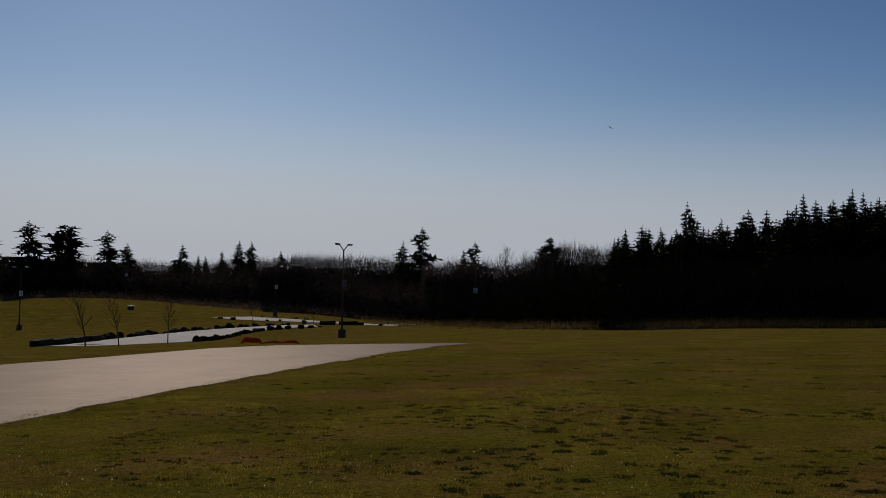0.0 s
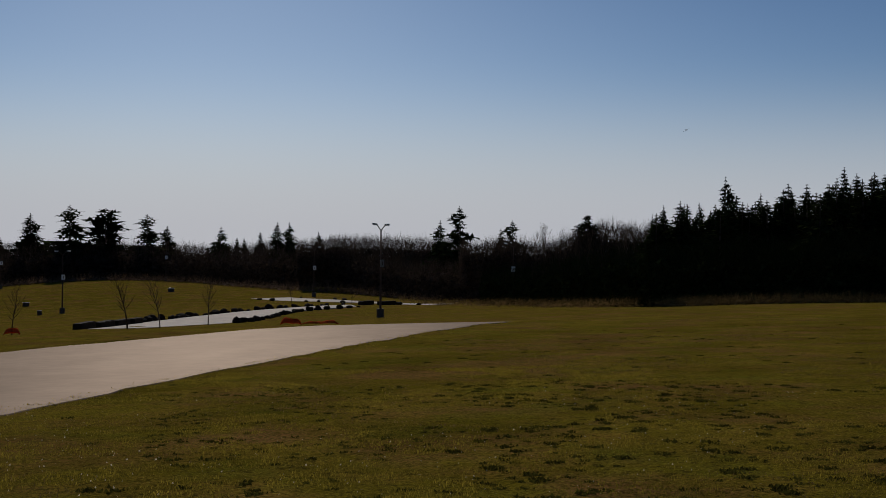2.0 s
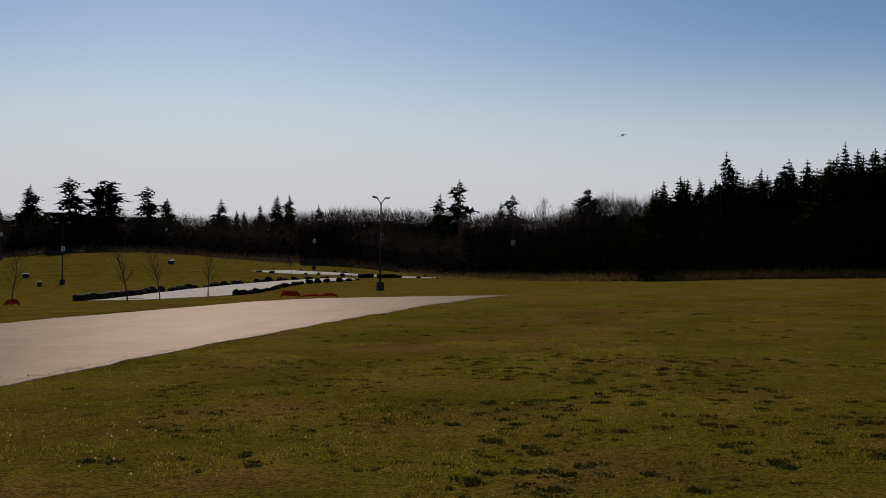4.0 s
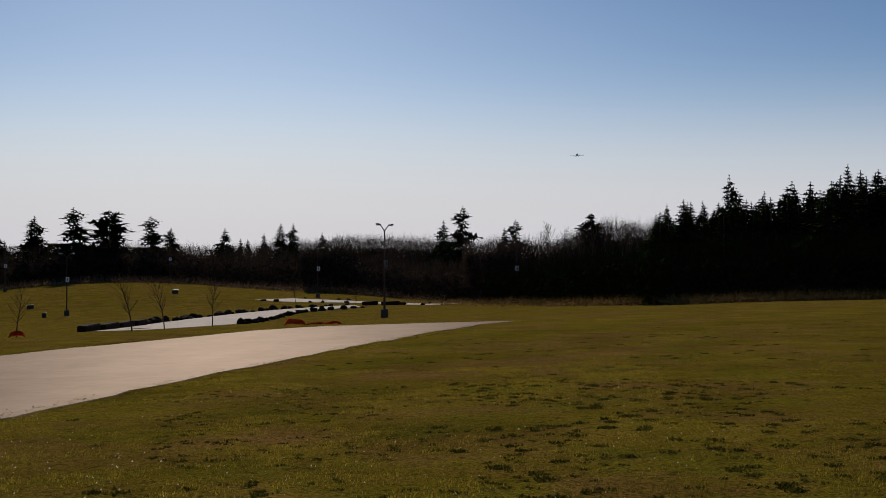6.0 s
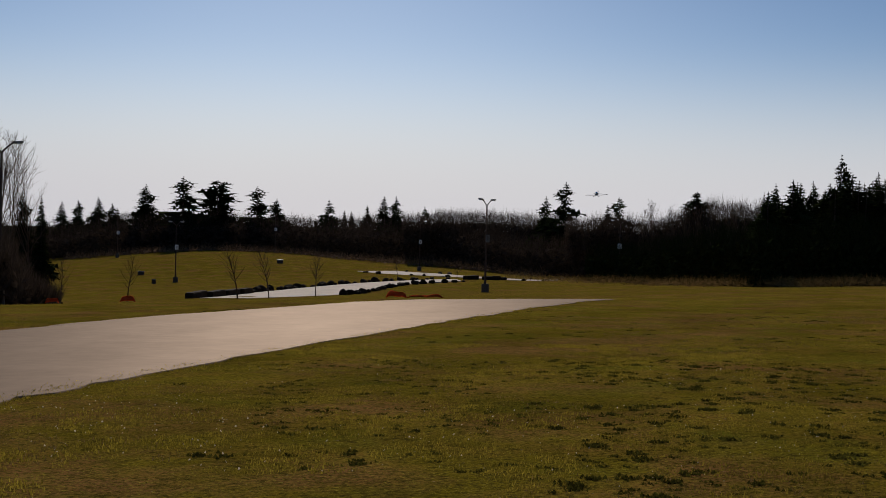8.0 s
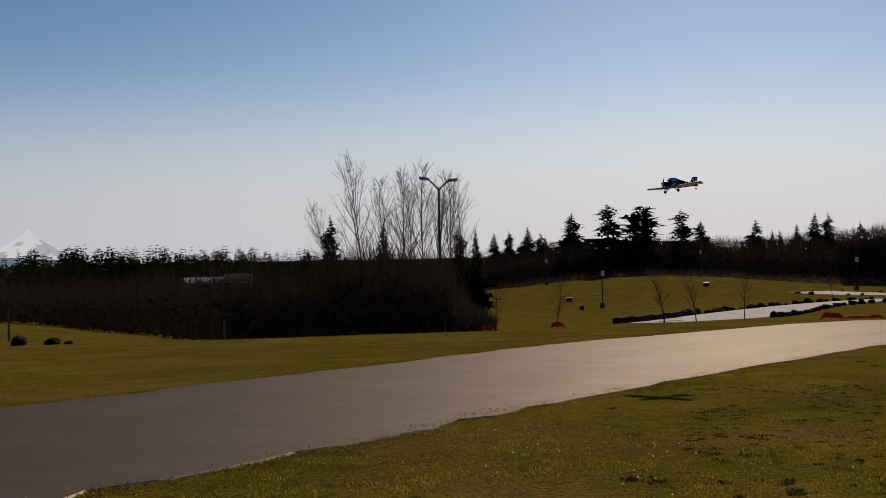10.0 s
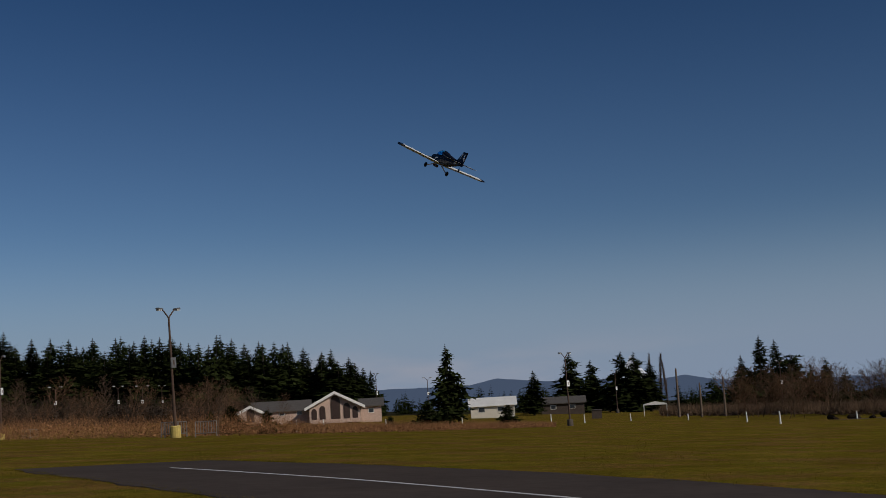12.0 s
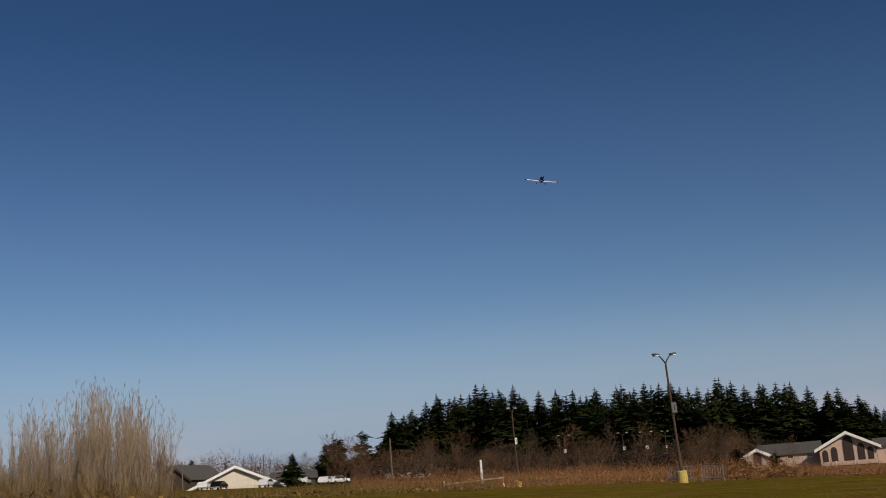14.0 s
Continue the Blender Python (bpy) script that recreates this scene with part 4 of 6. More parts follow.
# ---- grass tufts ----
def tufts(name, label, material, area, count, height, blades, seed, patch=0.0, spread=0.05, wide=0.10, clump=0.22):
    """Grass as tufts of tapering blades. area: azimuths and distances."""
    rnd = np.random.RandomState(seed)
    a0, a1, r0, r1 = area
    az = np.radians(rnd.uniform(a0, a1, count))
    r = r0 + (r1 - r0) * rnd.power(1.6, count) if r1 > r0 * 1.5 else rnd.uniform(r0, r1, count)
    x, y = -r * np.sin(az), r * np.cos(az)
    near = np.interp(y, [p[1] for p in NEAR_EDGE], [p[0] for p in NEAR_EDGE])
    far = np.interp(y, [p[1] for p in FAR_EDGE], [p[0] for p in FAR_EDGE])
    keep = ~((x > far + 0.1) & (x < near - 0.1) & (y > -37) & (y < 57))
    if patch is not None:
        v = np.array([noise.noise((px * clump, py * clump, seed)) + 0.5 * noise.noise((px * clump * 4, py * clump * 4, seed)) for px, py in zip(x, y)])
        keep &= v > patch
        keep &= np.array([noise.noise((px * 0.3, py * 0.3, 77)) for px, py in zip(x, y)]) > -0.22
    x, y = x[keep], y[keep]
    n = len(x)
    bx = np.repeat(x, blades) + rnd.normal(0, spread, n * blades)
    by = np.repeat(y, blades) + rnd.normal(0, spread, n * blades)
    bz = np.array([ground_z(px, py) for px, py in zip(x, y)]).repeat(blades)
    h = height * rnd.uniform(0.45, 1.25, n * blades)
    t = rnd.uniform(0, 2 * np.pi, n * blades)
    lean = rnd.uniform(0.2, 1.3, n * blades) * h
    w = wide * h + 0.004
    v = np.empty((n * blades, 3, 3))
    v[:, 0] = np.stack([bx - np.sin(t) * w, by + np.cos(t) * w, bz - 0.01], 1)
    v[:, 1] = np.stack([bx + np.sin(t) * w, by - np.cos(t) * w, bz - 0.01], 1)
    v[:, 2] = np.stack([bx + np.cos(t) * lean, by + np.sin(t) * lean, bz + h], 1)
    m = n * blades
    me = mesh_from(name, v.reshape(-1, 3).tolist(), np.arange(3 * m).reshape(m, 3).tolist(), material)
    tagged(new(name, me), label, "grass", kind="stuff")


LITTER = mat("bleached dead leaf", (0.62, 0.54, 0.40), 0.7, vary=0.2, scale=5, thru=0.5, spec=0.2)
tufts("grass", "short mown winter grass blades", BLADE, (-25, 45, 6.0, 24), 80000, 0.024, 5, 21, 0.0, 0.045, 0.10, 1.1)
tufts("grass_far", "mown winter grass farther out in the field", BLADE, (-25, 180, 16, 60), 34000, 0.040, 4, 22, -0.2, 0.10)
tufts("dry_grass_blades", "straw coloured dead grass among the green", STRAW, (-25, 45, 6.0, 40), 22000, 0.024, 4, 23, -0.05, 0.05)
tufts("weeds", "dark broadleaf weed clumps in the lawn", WEED, (-25, 20, 6.0, 46), 320, 0.020, 40, 24, -0.3, 0.05, 0.8)
tufts("weed_clumps", "dark green weed clumps in the near lawn", WEED, (-25, 2, 6.0, 20), 240, 0.024, 60, 27, -0.15, 0.045, 0.85)
tufts("turf_clods", "small dark clods and tussocks in the worn turf", WEED, (-25, 16, 6.0, 20), 1500, 0.017, 20, 28, -0.05, 0.028, 1.0, 0.9)
tufts("leaf_litter", "small pale dead leaves on the lawn", LITTER, (-25, 60, 6.0, 19), 2600, 0.013, 1, 26, 0.0, 0.05, 0.75)


def edge_fringe(name, label, material, line, count, height, blades, seed):
    """Ragged grass clumps that creep over a paved edge."""
    rnd = random.Random(seed)
    verts, faces = [], []
    for _ in range(count):
        i = rnd.randrange(len(line) - 1)
        k = rnd.random()
        cx = line[i][0] * (1 - k) + line[i + 1][0] * k + rnd.gauss(0, 0.10)
        cy = line[i][1] * (1 - k) + line[i + 1][1] * k
        big = rnd.uniform(0.4, 1.5)
        gz = ground_z(cx, cy) + 0.005
        for _ in range(blades):
            x, y = cx + rnd.gauss(0, 0.11 * big), cy + rnd.gauss(0, 0.16 * big)
            t, h = rnd.uniform(0, 6.283), height * big * rnd.uniform(0.5, 1.2)
            w, n = 0.12 * h + 0.006, len(verts)
            verts += [(x - math.sin(t) * w, y + math.cos(t) * w, gz), (x + math.sin(t) * w, y - math.cos(t) * w, gz),
                      (x + math.cos(t) * h * 0.9, y + math.sin(t) * h * 0.9, gz + h)]
            faces.append((n, n + 1, n + 2))
    tagged(new(name, mesh_from(name, verts, faces, material)), label, "grass", kind="stuff")


edge_fringe("runway_fringe", "grass creeping over the near runway edge", BLADE, NEAR_EDGE, 1600, 0.018, 22, 41)
edge_fringe("runway_fringe_weeds", "dark weeds along the near runway edge", WEED, NEAR_EDGE, 160, 0.018, 30, 42)
edge_fringe("far_runway_fringe", "grass creeping over the far runway edge", BLADE, FAR_EDGE, 1200, 0.02, 18, 43)
edge_fringe("far_runway_weeds", "dark clods along the far runway edge", WEED, FAR_EDGE, 160, 0.03, 30, 44)


# ---- boulders and barriers ----
def boulder_mesh(seed):
    bm = bmesh.new()
    bmesh.ops.create_icosphere(bm, subdivisions=2, radius=0.5)
    for v in bm.verts:
        k = 1 + 0.45 * noise.noise(v.co * 2.1 + Vector((seed * 7.1, 0, 0))) + 0.15 * noise.noise(v.co * 6 + Vector((0, seed, 0)))
        v.co = Vector((v.co.x * 1.15 * k, v.co.y * 0.95 * k, v.co.z * 0.8 * k + 0.25))
    return bm_mesh("boulder", bm, ROCK)


BOULDERS = [boulder_mesh(i) for i in range(6)]


def boulders_along(line, step, size, group, label, rnd=random.Random(31), skip=0.1):
    """Boulders set along a line of (x, y)."""
    gap = 0.0
    for a, b in zip(line, line[1:]):
        a, b = Vector(a), Vector(b)
        ln = (b - a).length
        while gap < ln:
            p = a.lerp(b, gap / ln)
            gap += step * rnd.uniform(0.6, 1.5)
            if rnd.random() < skip:
                continue
            s = size * rnd.uniform(0.6, 1.35)
            ob = new("boulder", rnd.choice(BOULDERS))
            ob.matrix_basis = Matrix.LocRotScale((p.x, p.y, ground_z(p.x, p.y) - 0.06), Euler((0, 0, rnd.uniform(0, 6.28))), (s, s * rnd.uniform(.8, 1.1), s * rnd.uniform(.75, 1.1)))
            tagged(ob, label, "boulder", group)
        gap -= ln


def offset(line, d):
    out = []
    for i, p in enumerate(line):
        a, c = Vector(line[max(0, i - 1)]), Vector(line[min(len(line) - 1, i + 1)])
        t = (c - a).normalized()
        out.append((p[0] - t.y * d, p[1] + t.x * d))
    return out


ROAD_ROCK = "dark boulder set along the park road"
boulders_along([p for p in offset(PARK_ROAD[0], 0.9) if p[1] > 118], 1.5, 0.85, "park road boulders", ROAD_ROCK)
boulders_along([p for p in offset(PARK_ROAD[1], -0.8) if p[1] > 100], 2.3, 0.72, "park road boulders", ROAD_ROCK, skip=0.14)
boulders_along(offset(UPPER_ROAD[0], 0.8), 3.6, 0.75, "park road boulders", ROAD_ROCK, skip=0.2)
boulders_along(offset(UPPER_ROAD[1], -0.8), 3.2, 0.8, "park road boulders", ROAD_ROCK)
def past(line, az):
    return [p for p in line if math.degrees(math.atan2(-p[0], p[1])) > az]


boulders_along(bezier([polar(45.5, 52), polar(52, 53), polar(58, 56), polar(64, 62)], 6), 1.0, 0.55, "field edge boulders", "small dark boulder in a row on the grass", skip=0.06)
boulders_along(past(offset(FIELD_TRACK[0], 0.3), 60), 2.8, 0.8, "field edge boulders", "dark boulder along the gravel track", skip=0.15)
boulders_along(past(offset(FIELD_TRACK[1], -3.2), 95), 3.0, 0.95, "field edge boulders", "dark boulder at the edge of the mown field", skip=0.1)
boulders_along(past(offset(FIELD_TRACK[1], -0.5), 63), 3.0, 0.85, "field edge boulders", "dark boulder along the gravel track", skip=0.15)
boulders_along(offset(SIDE_TRACK[0], 0.6), 4.5, 0.8, "drive boulders", "pale-topped boulder beside the drive")
boulders_along(offset(SIDE_TRACK[1], -0.6), 4.5, 0.8, "drive boulders", "pale-topped boulder beside the drive")


def log_barrier(az, d, length, turn, h=0.62):
    bm = bmesh.new()
    box(bm, 0, 0, h / 2, length, 0.75, h, 0.06)
    ob = new("barrier_block", bm_mesh("barrier_block", bm, ROCK))
    ob.matrix_basis = Matrix.Translation(spot(az, d, -0.03)) @ Matrix.Rotation(radians(turn), 4, "Z")
    tagged(ob, "long dark barrier block lying at the track edge", "barrier", "barrier blocks")


for az, d, ln, turn in ((18.9, 104, 4.2, 92), (18.0, 109.5, 4.2, 91), (17.25, 114.5, 3.6, 90), (16.6, 119, 2.6, 88), (79.8, 96, 2.4, 100), (77.9, 94, 2.6, 100), (76.2, 91, 2.2, 100), (81.7, 99, 1.6, 100),
                        (90.3, 117, 3.4, 92), (93.9, 121, 2.4, 92), (96.2, 123, 3.0, 92), (5.6, 172, 4, 70), (4.6, 175, 4, 60)):
    log_barrier(az, d, ln, turn)


def orange_net(az, d, length, turn, h, seed):
    """A slumped length of orange safety net: a close-woven crumpled sheet with some thickness."""
    rnd = random.Random(seed)
    cols, rows, verts, faces = max(8, int(length / 0.12)), 6, [], []
    for i in range(cols + 1):
        u = i / cols
        top = h * (0.45 + 0.75 * abs(noise.noise((u * length * 0.9, seed, 0)))) * min(1, 6 * u + 0.15, 6 * (1 - u) + 0.15)
        for j in range(rows + 1):
            v = j / rows
            verts.append((length * (u - 0.5) + 0.05 * noise.noise((i * 0.6, j * 0.7, seed)), 0.30 * (v - 0.5) + 0.22 * noise.noise((i * 0.35, j * 0.5, seed + 3)),
                          0.01 + top * math.sin(math.pi * (0.12 + 0.8 * v)) + 0.03 * rnd.random()))
    for i in range(cols):
        for j in range(rows):
            a = i * (rows + 1) + j
            faces.append((a, a + 1, a + rows + 2, a + rows + 1))
    ob = new("safety_net", mesh_from("safety_net", verts, faces, ORANGE))
    solid = ob.modifiers.new("thickness", "SOLIDIFY")
    solid.thickness = 0.012
    ob.matrix_basis = Matrix.Translation(spot(az, d, 0.0)) @ Matrix.Rotation(radians(turn), 4, "Z")
    tagged(ob, "slumped orange plastic safety net on the grass", "net", "safety nets")


for az, d, ln, turn, h in ((25.5, 57, 0.6, 20, .55), (22.1, 58, 0.7, 20, .5), (9.25, 66, 1.2, 10, .8), (7.8, 68, 2.2, 8, .3), (77.6, 88, 3.6, 100, .25), (75.6, 84, 2.6, 100, .3),
                           (73.4, 80, 2.4, 100, .4), (86.5, 107, 9, 95, .4), (91.5, 112, 9, 93, .4), (97.5, 120, 13, 90, .7), (101.3, 123, 8, 85, .6), (79.4, 93, 6, 100, .6), (66.4, 66, 1.2, 110, .35), (62, 62, 1.6, 110, .3)):
    orange_net(az, d, ln, turn, h, int(az * 10))


# ---- street lamps ----
def street_lamp(az, d, arms=2, turn=0.0, panel=0.58, h=8.8, lean=0.0, yellow=False, dull=False):
    """Parking-lot lamp: footing, tapered pole, two bracket arms with flat heads, sign panel on the pole."""
    m = Matrix.Translation(spot(az, d)) @ Matrix.Rotation(radians(az + turn), 4, "Z") @ Matrix.Rotation(radians(lean), 4, "Y")
    root = thing("street_lamp", "twin-headed brown steel lamp post on a concrete footing" if not yellow else "twin-headed rusty brown lamp post on a yellow footing", "street lamp", m, "lamp posts")
    bm = bmesh.new()
    tube(bm, [(0, 0, -0.3), (0, 0, 0.75), (0, 0, 0.8)], [0.37, 0.36, 0.31], 14)
    part("footing", bm, root, "yellow painted footing" if yellow else "", YELLOW_BASE if yellow else CONCRETE)
    bm = bmesh.new()
    tube(bm, [(0, 0, 0.78), (0, 0, 3), (0, 0, h - 0.55)], [0.115, 0.092, 0.065], 10)
    part("pole", bm, root, "", POLE_STEEL)
    for s in (-1, 1)[:arms]:
        bm = bmesh.new()
        tube(bm, [(0, 0, h - 0.62), (s * 0.22, 0, h - 0.42), (s * 0.55, 0, h - 0.17), (s * 0.85, 0, h)], [0.055, 0.05, 0.045, 0.04], 6)
        part("bracket", bm, root, "", POLE_STEEL)
        bm = bmesh.new()
        box(bm, s * 1.09, 0, h + 0.02, 0.66, 0.32, 0.13, 0.05, Matrix.Rotation(-s * 0.10, 4, "Y"))
        head = part("lamp_head", bm, root, "grey flat lamp head", LAMP_GREY)
        bm = bmesh.new()
        box(bm, s * 1.12, 0, h - 0.065, 0.42, 0.26, 0.06, 0.01)
        part("lens", bm, head, "", WHITE_PANEL)
    if panel:
        z = h * panel
        bm = bmesh.new()
        box(bm, 0, -0.16, z, 0.62, 0.07, 0.72, 0.015)
        plate = part("sign_panel", bm, root, "grey section sign panel" if dull else "white section sign panel", LAMP_GREY if dull else WHITE_PANEL)
        bm = bmesh.new()
        box(bm, 0.0, -0.2, z, 0.12, 0.012, 0.36)
        part("sign_mark", bm, plate, "dark mark on the panel", POLE_STEEL)
    return root


for az, d, turn, yel in ((4.9, 111, 58, 0), (27.8, 66, 42, 0), (19.9, 173, 40, 0), (49.1, 130, 8, 0), (80.75, 65, 6, 0), (75.8, 147, 0, 0), (96.6, 165, 10, 0), (110.5, 110, 28, 0),
                         (134.3, 144, 60, 0), (153.2, 83, 58, 1), (160.95, 132, 70, 1), (8.15, 206, 35, 0), (15.2, 262, 30, 0), (22.6, 250, 30, 0), (-1.6, 168, 0, 0),
                         (158.6, 245, 10, 0), (154.7, 245, 10, 0), (155.8, 245, 40, 0), (153.8, 246, 60, 0), (143.6, 225, 70, 1), (141.1, 275, 40, 0), (132.0, 250, 60, 0), (124.3, 210, 60, 0)):
    # the 4.9 panel is greyed to paint its backlit shade
    street_lamp(az, d, 2, turn, h=7.6 if d in (245, 246) else 8.8, panel=0 if az in (27.8, 80.75, 75.8, 49.1) else 0.58, lean={153.2: -3.8, 134.3: -1.5, 160.95: -2.0, 80.75: -5.0, 110.5: -4.5, 75.8: -1.5}.get(az, 0.0), yellow=bool(yel), dull=az in (153.2, 4.9, 27.8))


def pole_at(name, az, d, top_el, r, label, category, material=WOOD_POST, group="", lean=0.0):
    base = spot(az, d)
    h = tip_z(az, d, top_el) - base.z
    bm = bmesh.new()
    tube(bm, [(0, 0, -0.4), (lean * h * 0.5, 0, h * 0.5), (lean * h, 0, h)], [r * 1.2, r, r * 0.75], 8)
    ob = new(name, bm_mesh(name, bm, material))
    ob.matrix_basis = Matrix.Translation(base)
    return tagged(ob, label, category, group)


pole_at("flue_mast", 65.15, 420, 4.25, 0.34, "tall rusty mast rising behind the warehouse", "mast", POLE_STEEL)
pole_at("utility_pole", 126.95, 190, 1.23, 0.16, "weathered wooden utility pole", "utility pole", group="utility poles")
pole_at("utility_pole", 128.05, 190, 0.95, 0.16, "weathered wooden utility pole", "utility pole", group="utility poles")
pole_at("utility_pole", 129.1, 190, 1.66, 0.18, "weathered wooden utility pole with floodlights", "utility pole", group="utility poles")
pole_at("utility_pole", 167.0, 200, 1.5, 0.14, "pale wooden utility pole by the brush", "utility pole", group="utility poles")
pole_at("utility_pole", 173.1, 240, 0.95, 0.14, "dark wooden pole behind the house", "utility pole", group="utility poles")
pole_at("utility_pole", 176.9, 230, 0.75, 0.14, "dark wooden pole behind the house", "utility pole", group="utility poles")
pole_at("white_post", 162.7, 150, 0.28, 0.17, "thick white post at the field edge", "post", WHITE_PAINT)
for az, d, el in ((52.1, 58, -0.2), (48.1, 58, -0.15), (61.9, 61, -0.3), (38.3, 54, -0.9), (30.9, 60, -1.1), (27.6, 60, -1.2)):
    pole_at("fence_post", az, d, el, 0.055, "slim dark post in the grass", "post", group="field posts")
for az, d, el in ((100.0, 122, -.15), (104.4, 130, -.25), (109.05, 132, -.1), (111.2, 132, -.2), (117.7, 130, -.25), (118.4, 128, -.3), (121.1, 130, -.4), (94.6, 118, -.2), (88.0, 112, -.3),
                  (126.0, 140, -.35), (124.5, 108, -.35), (114.0, 132, -.3), (147.5, 150, -.35), (146.2, 150, -.35), (143.2, 150, -.4), (149.0, 150, -.4), (139.5, 150, -.4),
                  (137.0, 170, -.3), (135.2, 170, -.3), (133.6, 160, -.35), (131.4, 165, -.35), (128.7, 165, -.4)):
    pole_at("marker_post", az, d, el - 0.1, 0.075, "short white marker post in the grass", "post", WHITE_PAINT, "white marker posts", 0.05)


def crowd_barrier(az, d, turn, w=1.5, h=1.05):
    root = thing("crowd_barrier", "grey metal crowd barrier standing by the lamp footing", "barrier",
                 Matrix.Translation(spot(az, d)) @ Matrix.Rotation(radians(turn), 4, "Z"), "crowd barriers")
    bm = bmesh.new()
    tube(bm, [(-w / 2, 0, 0), (-w / 2, 0, h), (w / 2, 0, h), (w / 2, 0, 0)], [0.04] * 4, 6)
    tube(bm, [(-w / 2, 0, 0.25), (w / 2, 0, 0.25)], [0.035] * 2, 6)
    part("frame", bm, root, "", LAMP_GREY)
    for i in range(7):
        bm = bmesh.new()
        x = -w / 2 + w * (i + 1) / 8
        tube(bm, [(x, 0, 0.25), (x, 0, h)], [0.025] * 2, 5)
        part("bar", bm, root, "", LAMP_GREY)


crowd_barrier(153.2, 83.5, 150 + 12)
crowd_barrier(151.8, 83.5, 150 - 14)
crowd_barrier(153.5, 84.2, 150 - 40)
crowd_barrier(159.7, 131, 165)


def pipe_gate(az, d, turn, w):
    root = thing("pipe_gate", "long low white pipe gate across a track", "gate", Matrix.Translation(spot(az, d)) @ Matrix.Rotation(radians(turn), 4, "Z"))
    bm = bmesh.new()
    tube(bm, [(-w / 2, 0, 0.75), (w / 2, 0, 1.05)], [0.07] * 2, 6)
    part("bar", bm, root, "", WHITE_PAINT)
    for x in (-w / 2, w / 2):
        bm = bmesh.new()
        tube(bm, [(x, 0, -0.2), (x, 0, 1.15)], [0.1] * 2, 6)
        part("post", bm, root, "", WHITE_PAINT)


pipe_gate(163.1, 150, 163.1 + 4, 7.5)


# ---- buildings ----
def house(name, label, az, d, w, depth, wall_h, roof_h, turn, wall, roof, gable_front=True, windows=(), dz=0.0, eave=0.5, trim=WHITE_PAINT, arches=()):
    """A gabled building: walls with recessed openings, thick roof slopes, barge boards, doors and windows."""
    root = thing(name, label, "house", Matrix.Translation(spot(az, d, dz)) @ Matrix.Rotation(radians(az + turn), 4, "Z"))
    bm = bmesh.new()
    if gable_front:
        prism(bm, [(-w / 2, -1), (w / 2, -1), (w / 2, wall_h), (0, wall_h + roof_h), (-w / 2, wall_h)], depth, "y", 0)
    else:
        prism(bm, [(0, -1), (depth, -1), (depth, wall_h), (depth / 2, wall_h + roof_h), (0, wall_h)], w, "x", -w / 2)
    part("wall", bm, root, "", wall)
    t = 0.22
    for s in (-1, 1):
        bm = bmesh.new()
        if gable_front:
            k = roof_h / (w / 2)
            o = w / 2 + eave
            prism(bm, [(0, wall_h + roof_h + 0.03), (0, wall_h + roof_h + t), (s * o, wall_h - k * eave + t), (s * o, wall_h - k * eave + 0.03)], depth + 2 * eave, "y", -eave)
        else:
            k = roof_h / (depth / 2)
            c, o = depth / 2, depth / 2 + eave
            prism(bm, [(c, wall_h + roof_h + 0.03), (c, wall_h + roof_h + t), (c + s * o, wall_h - k * eave + t), (c + s * o, wall_h - k * eave + 0.03)], w + 2 * eave, "x", -w / 2 - eave)
        part("roof", bm, root, "", roof)
        if gable_front:
            bm = bmesh.new()
            prism(bm, [(0, wall_h + roof_h - 0.25), (0, wall_h + roof_h + t + 0.03), (s * o, wall_h - k * eave + t + 0.03), (s * o, wall_h - k * eave - 0.25)], 0.08, "y", -eave - 0.09)
            part("barge_board", bm, root, "white barge board", trim)
    for x, z, ww, hh in windows:
        bm = bmesh.new()
        box(bm, x, -0.02, z, ww, 0.08, hh, 0.01)
        win = part("window", bm, root, "", trim)
        bm = bmesh.new()
        box(bm, x, -0.065, z, ww - 0.16, 0.02, hh - 0.16)
        part("pane", bm, win, "", GLASS)
    for x, ww, hh in arches:
        bm = bmesh.new()
        rim = [(x - ww / 2, -0.3), (x + ww / 2, -0.3)] + [(x + ww / 2 * math.cos(a), hh - ww / 2 + ww * 0.7 * math.sin(a)) for a in [math.pi * k / 10 for k in range(11)]]
        prism(bm, rim, 0.1, "y", -0.06)
        win = part("arched_window", bm, root, "", DARK_WALL)
        bm = bmesh.new()
        rim = [(x + (a - x) * 0.8, -0.2 + (b + 0.2) * 0.9) for a, b in rim]
        prism(bm, rim, 0.03, "y", -0.09)
        part("pane", bm, win, "shaded brown glass", ARCH_GLASS)
    return root


church = house("meeting_house", "pink brick meeting house with arched windows and white gable trim", 145.65, 200, 8.6, 16, 1.9, 2.2, 0, PINK_BRICK, SHINGLE, True,
               dz=1.1, eave=0.8, arches=((-3.5, 0.9, 1.4), (-2.1, 1.0, 1.8), (0.1, 1.6, 3.3), (2.0, 1.1, 2.1), (3.4, 0.9, 1.5)))
house("side_wing", "brick wing of the meeting house under a low shingle roof", 148.2, 204, 9.5, 9, 1.25, 1.6, 0, PINK_BRICK, SHINGLE, False, windows=((-3, 0.8, 1.0, 0.7), (0, 0.8, 1.0, 0.7), (3, 0.8, 1.0, 0.7)), dz=1.0)
house("gabled_annex", "small pink brick annex with a white gable", 149.7, 200, 4.4, 6, 1.2, 1.1, 0, PINK_BRICK, SHINGLE, True, dz=0.8, arches=((0, 1.2, 1.9),))
house("east_wing", "low brick wing with a shingle roof", 143.9, 206, 3.6, 8, 1.8, 1.2, 0, PINK_BRICK, SHINGLE, False, windows=((0, 1.0, 1, 0.8),), dz=1.0)
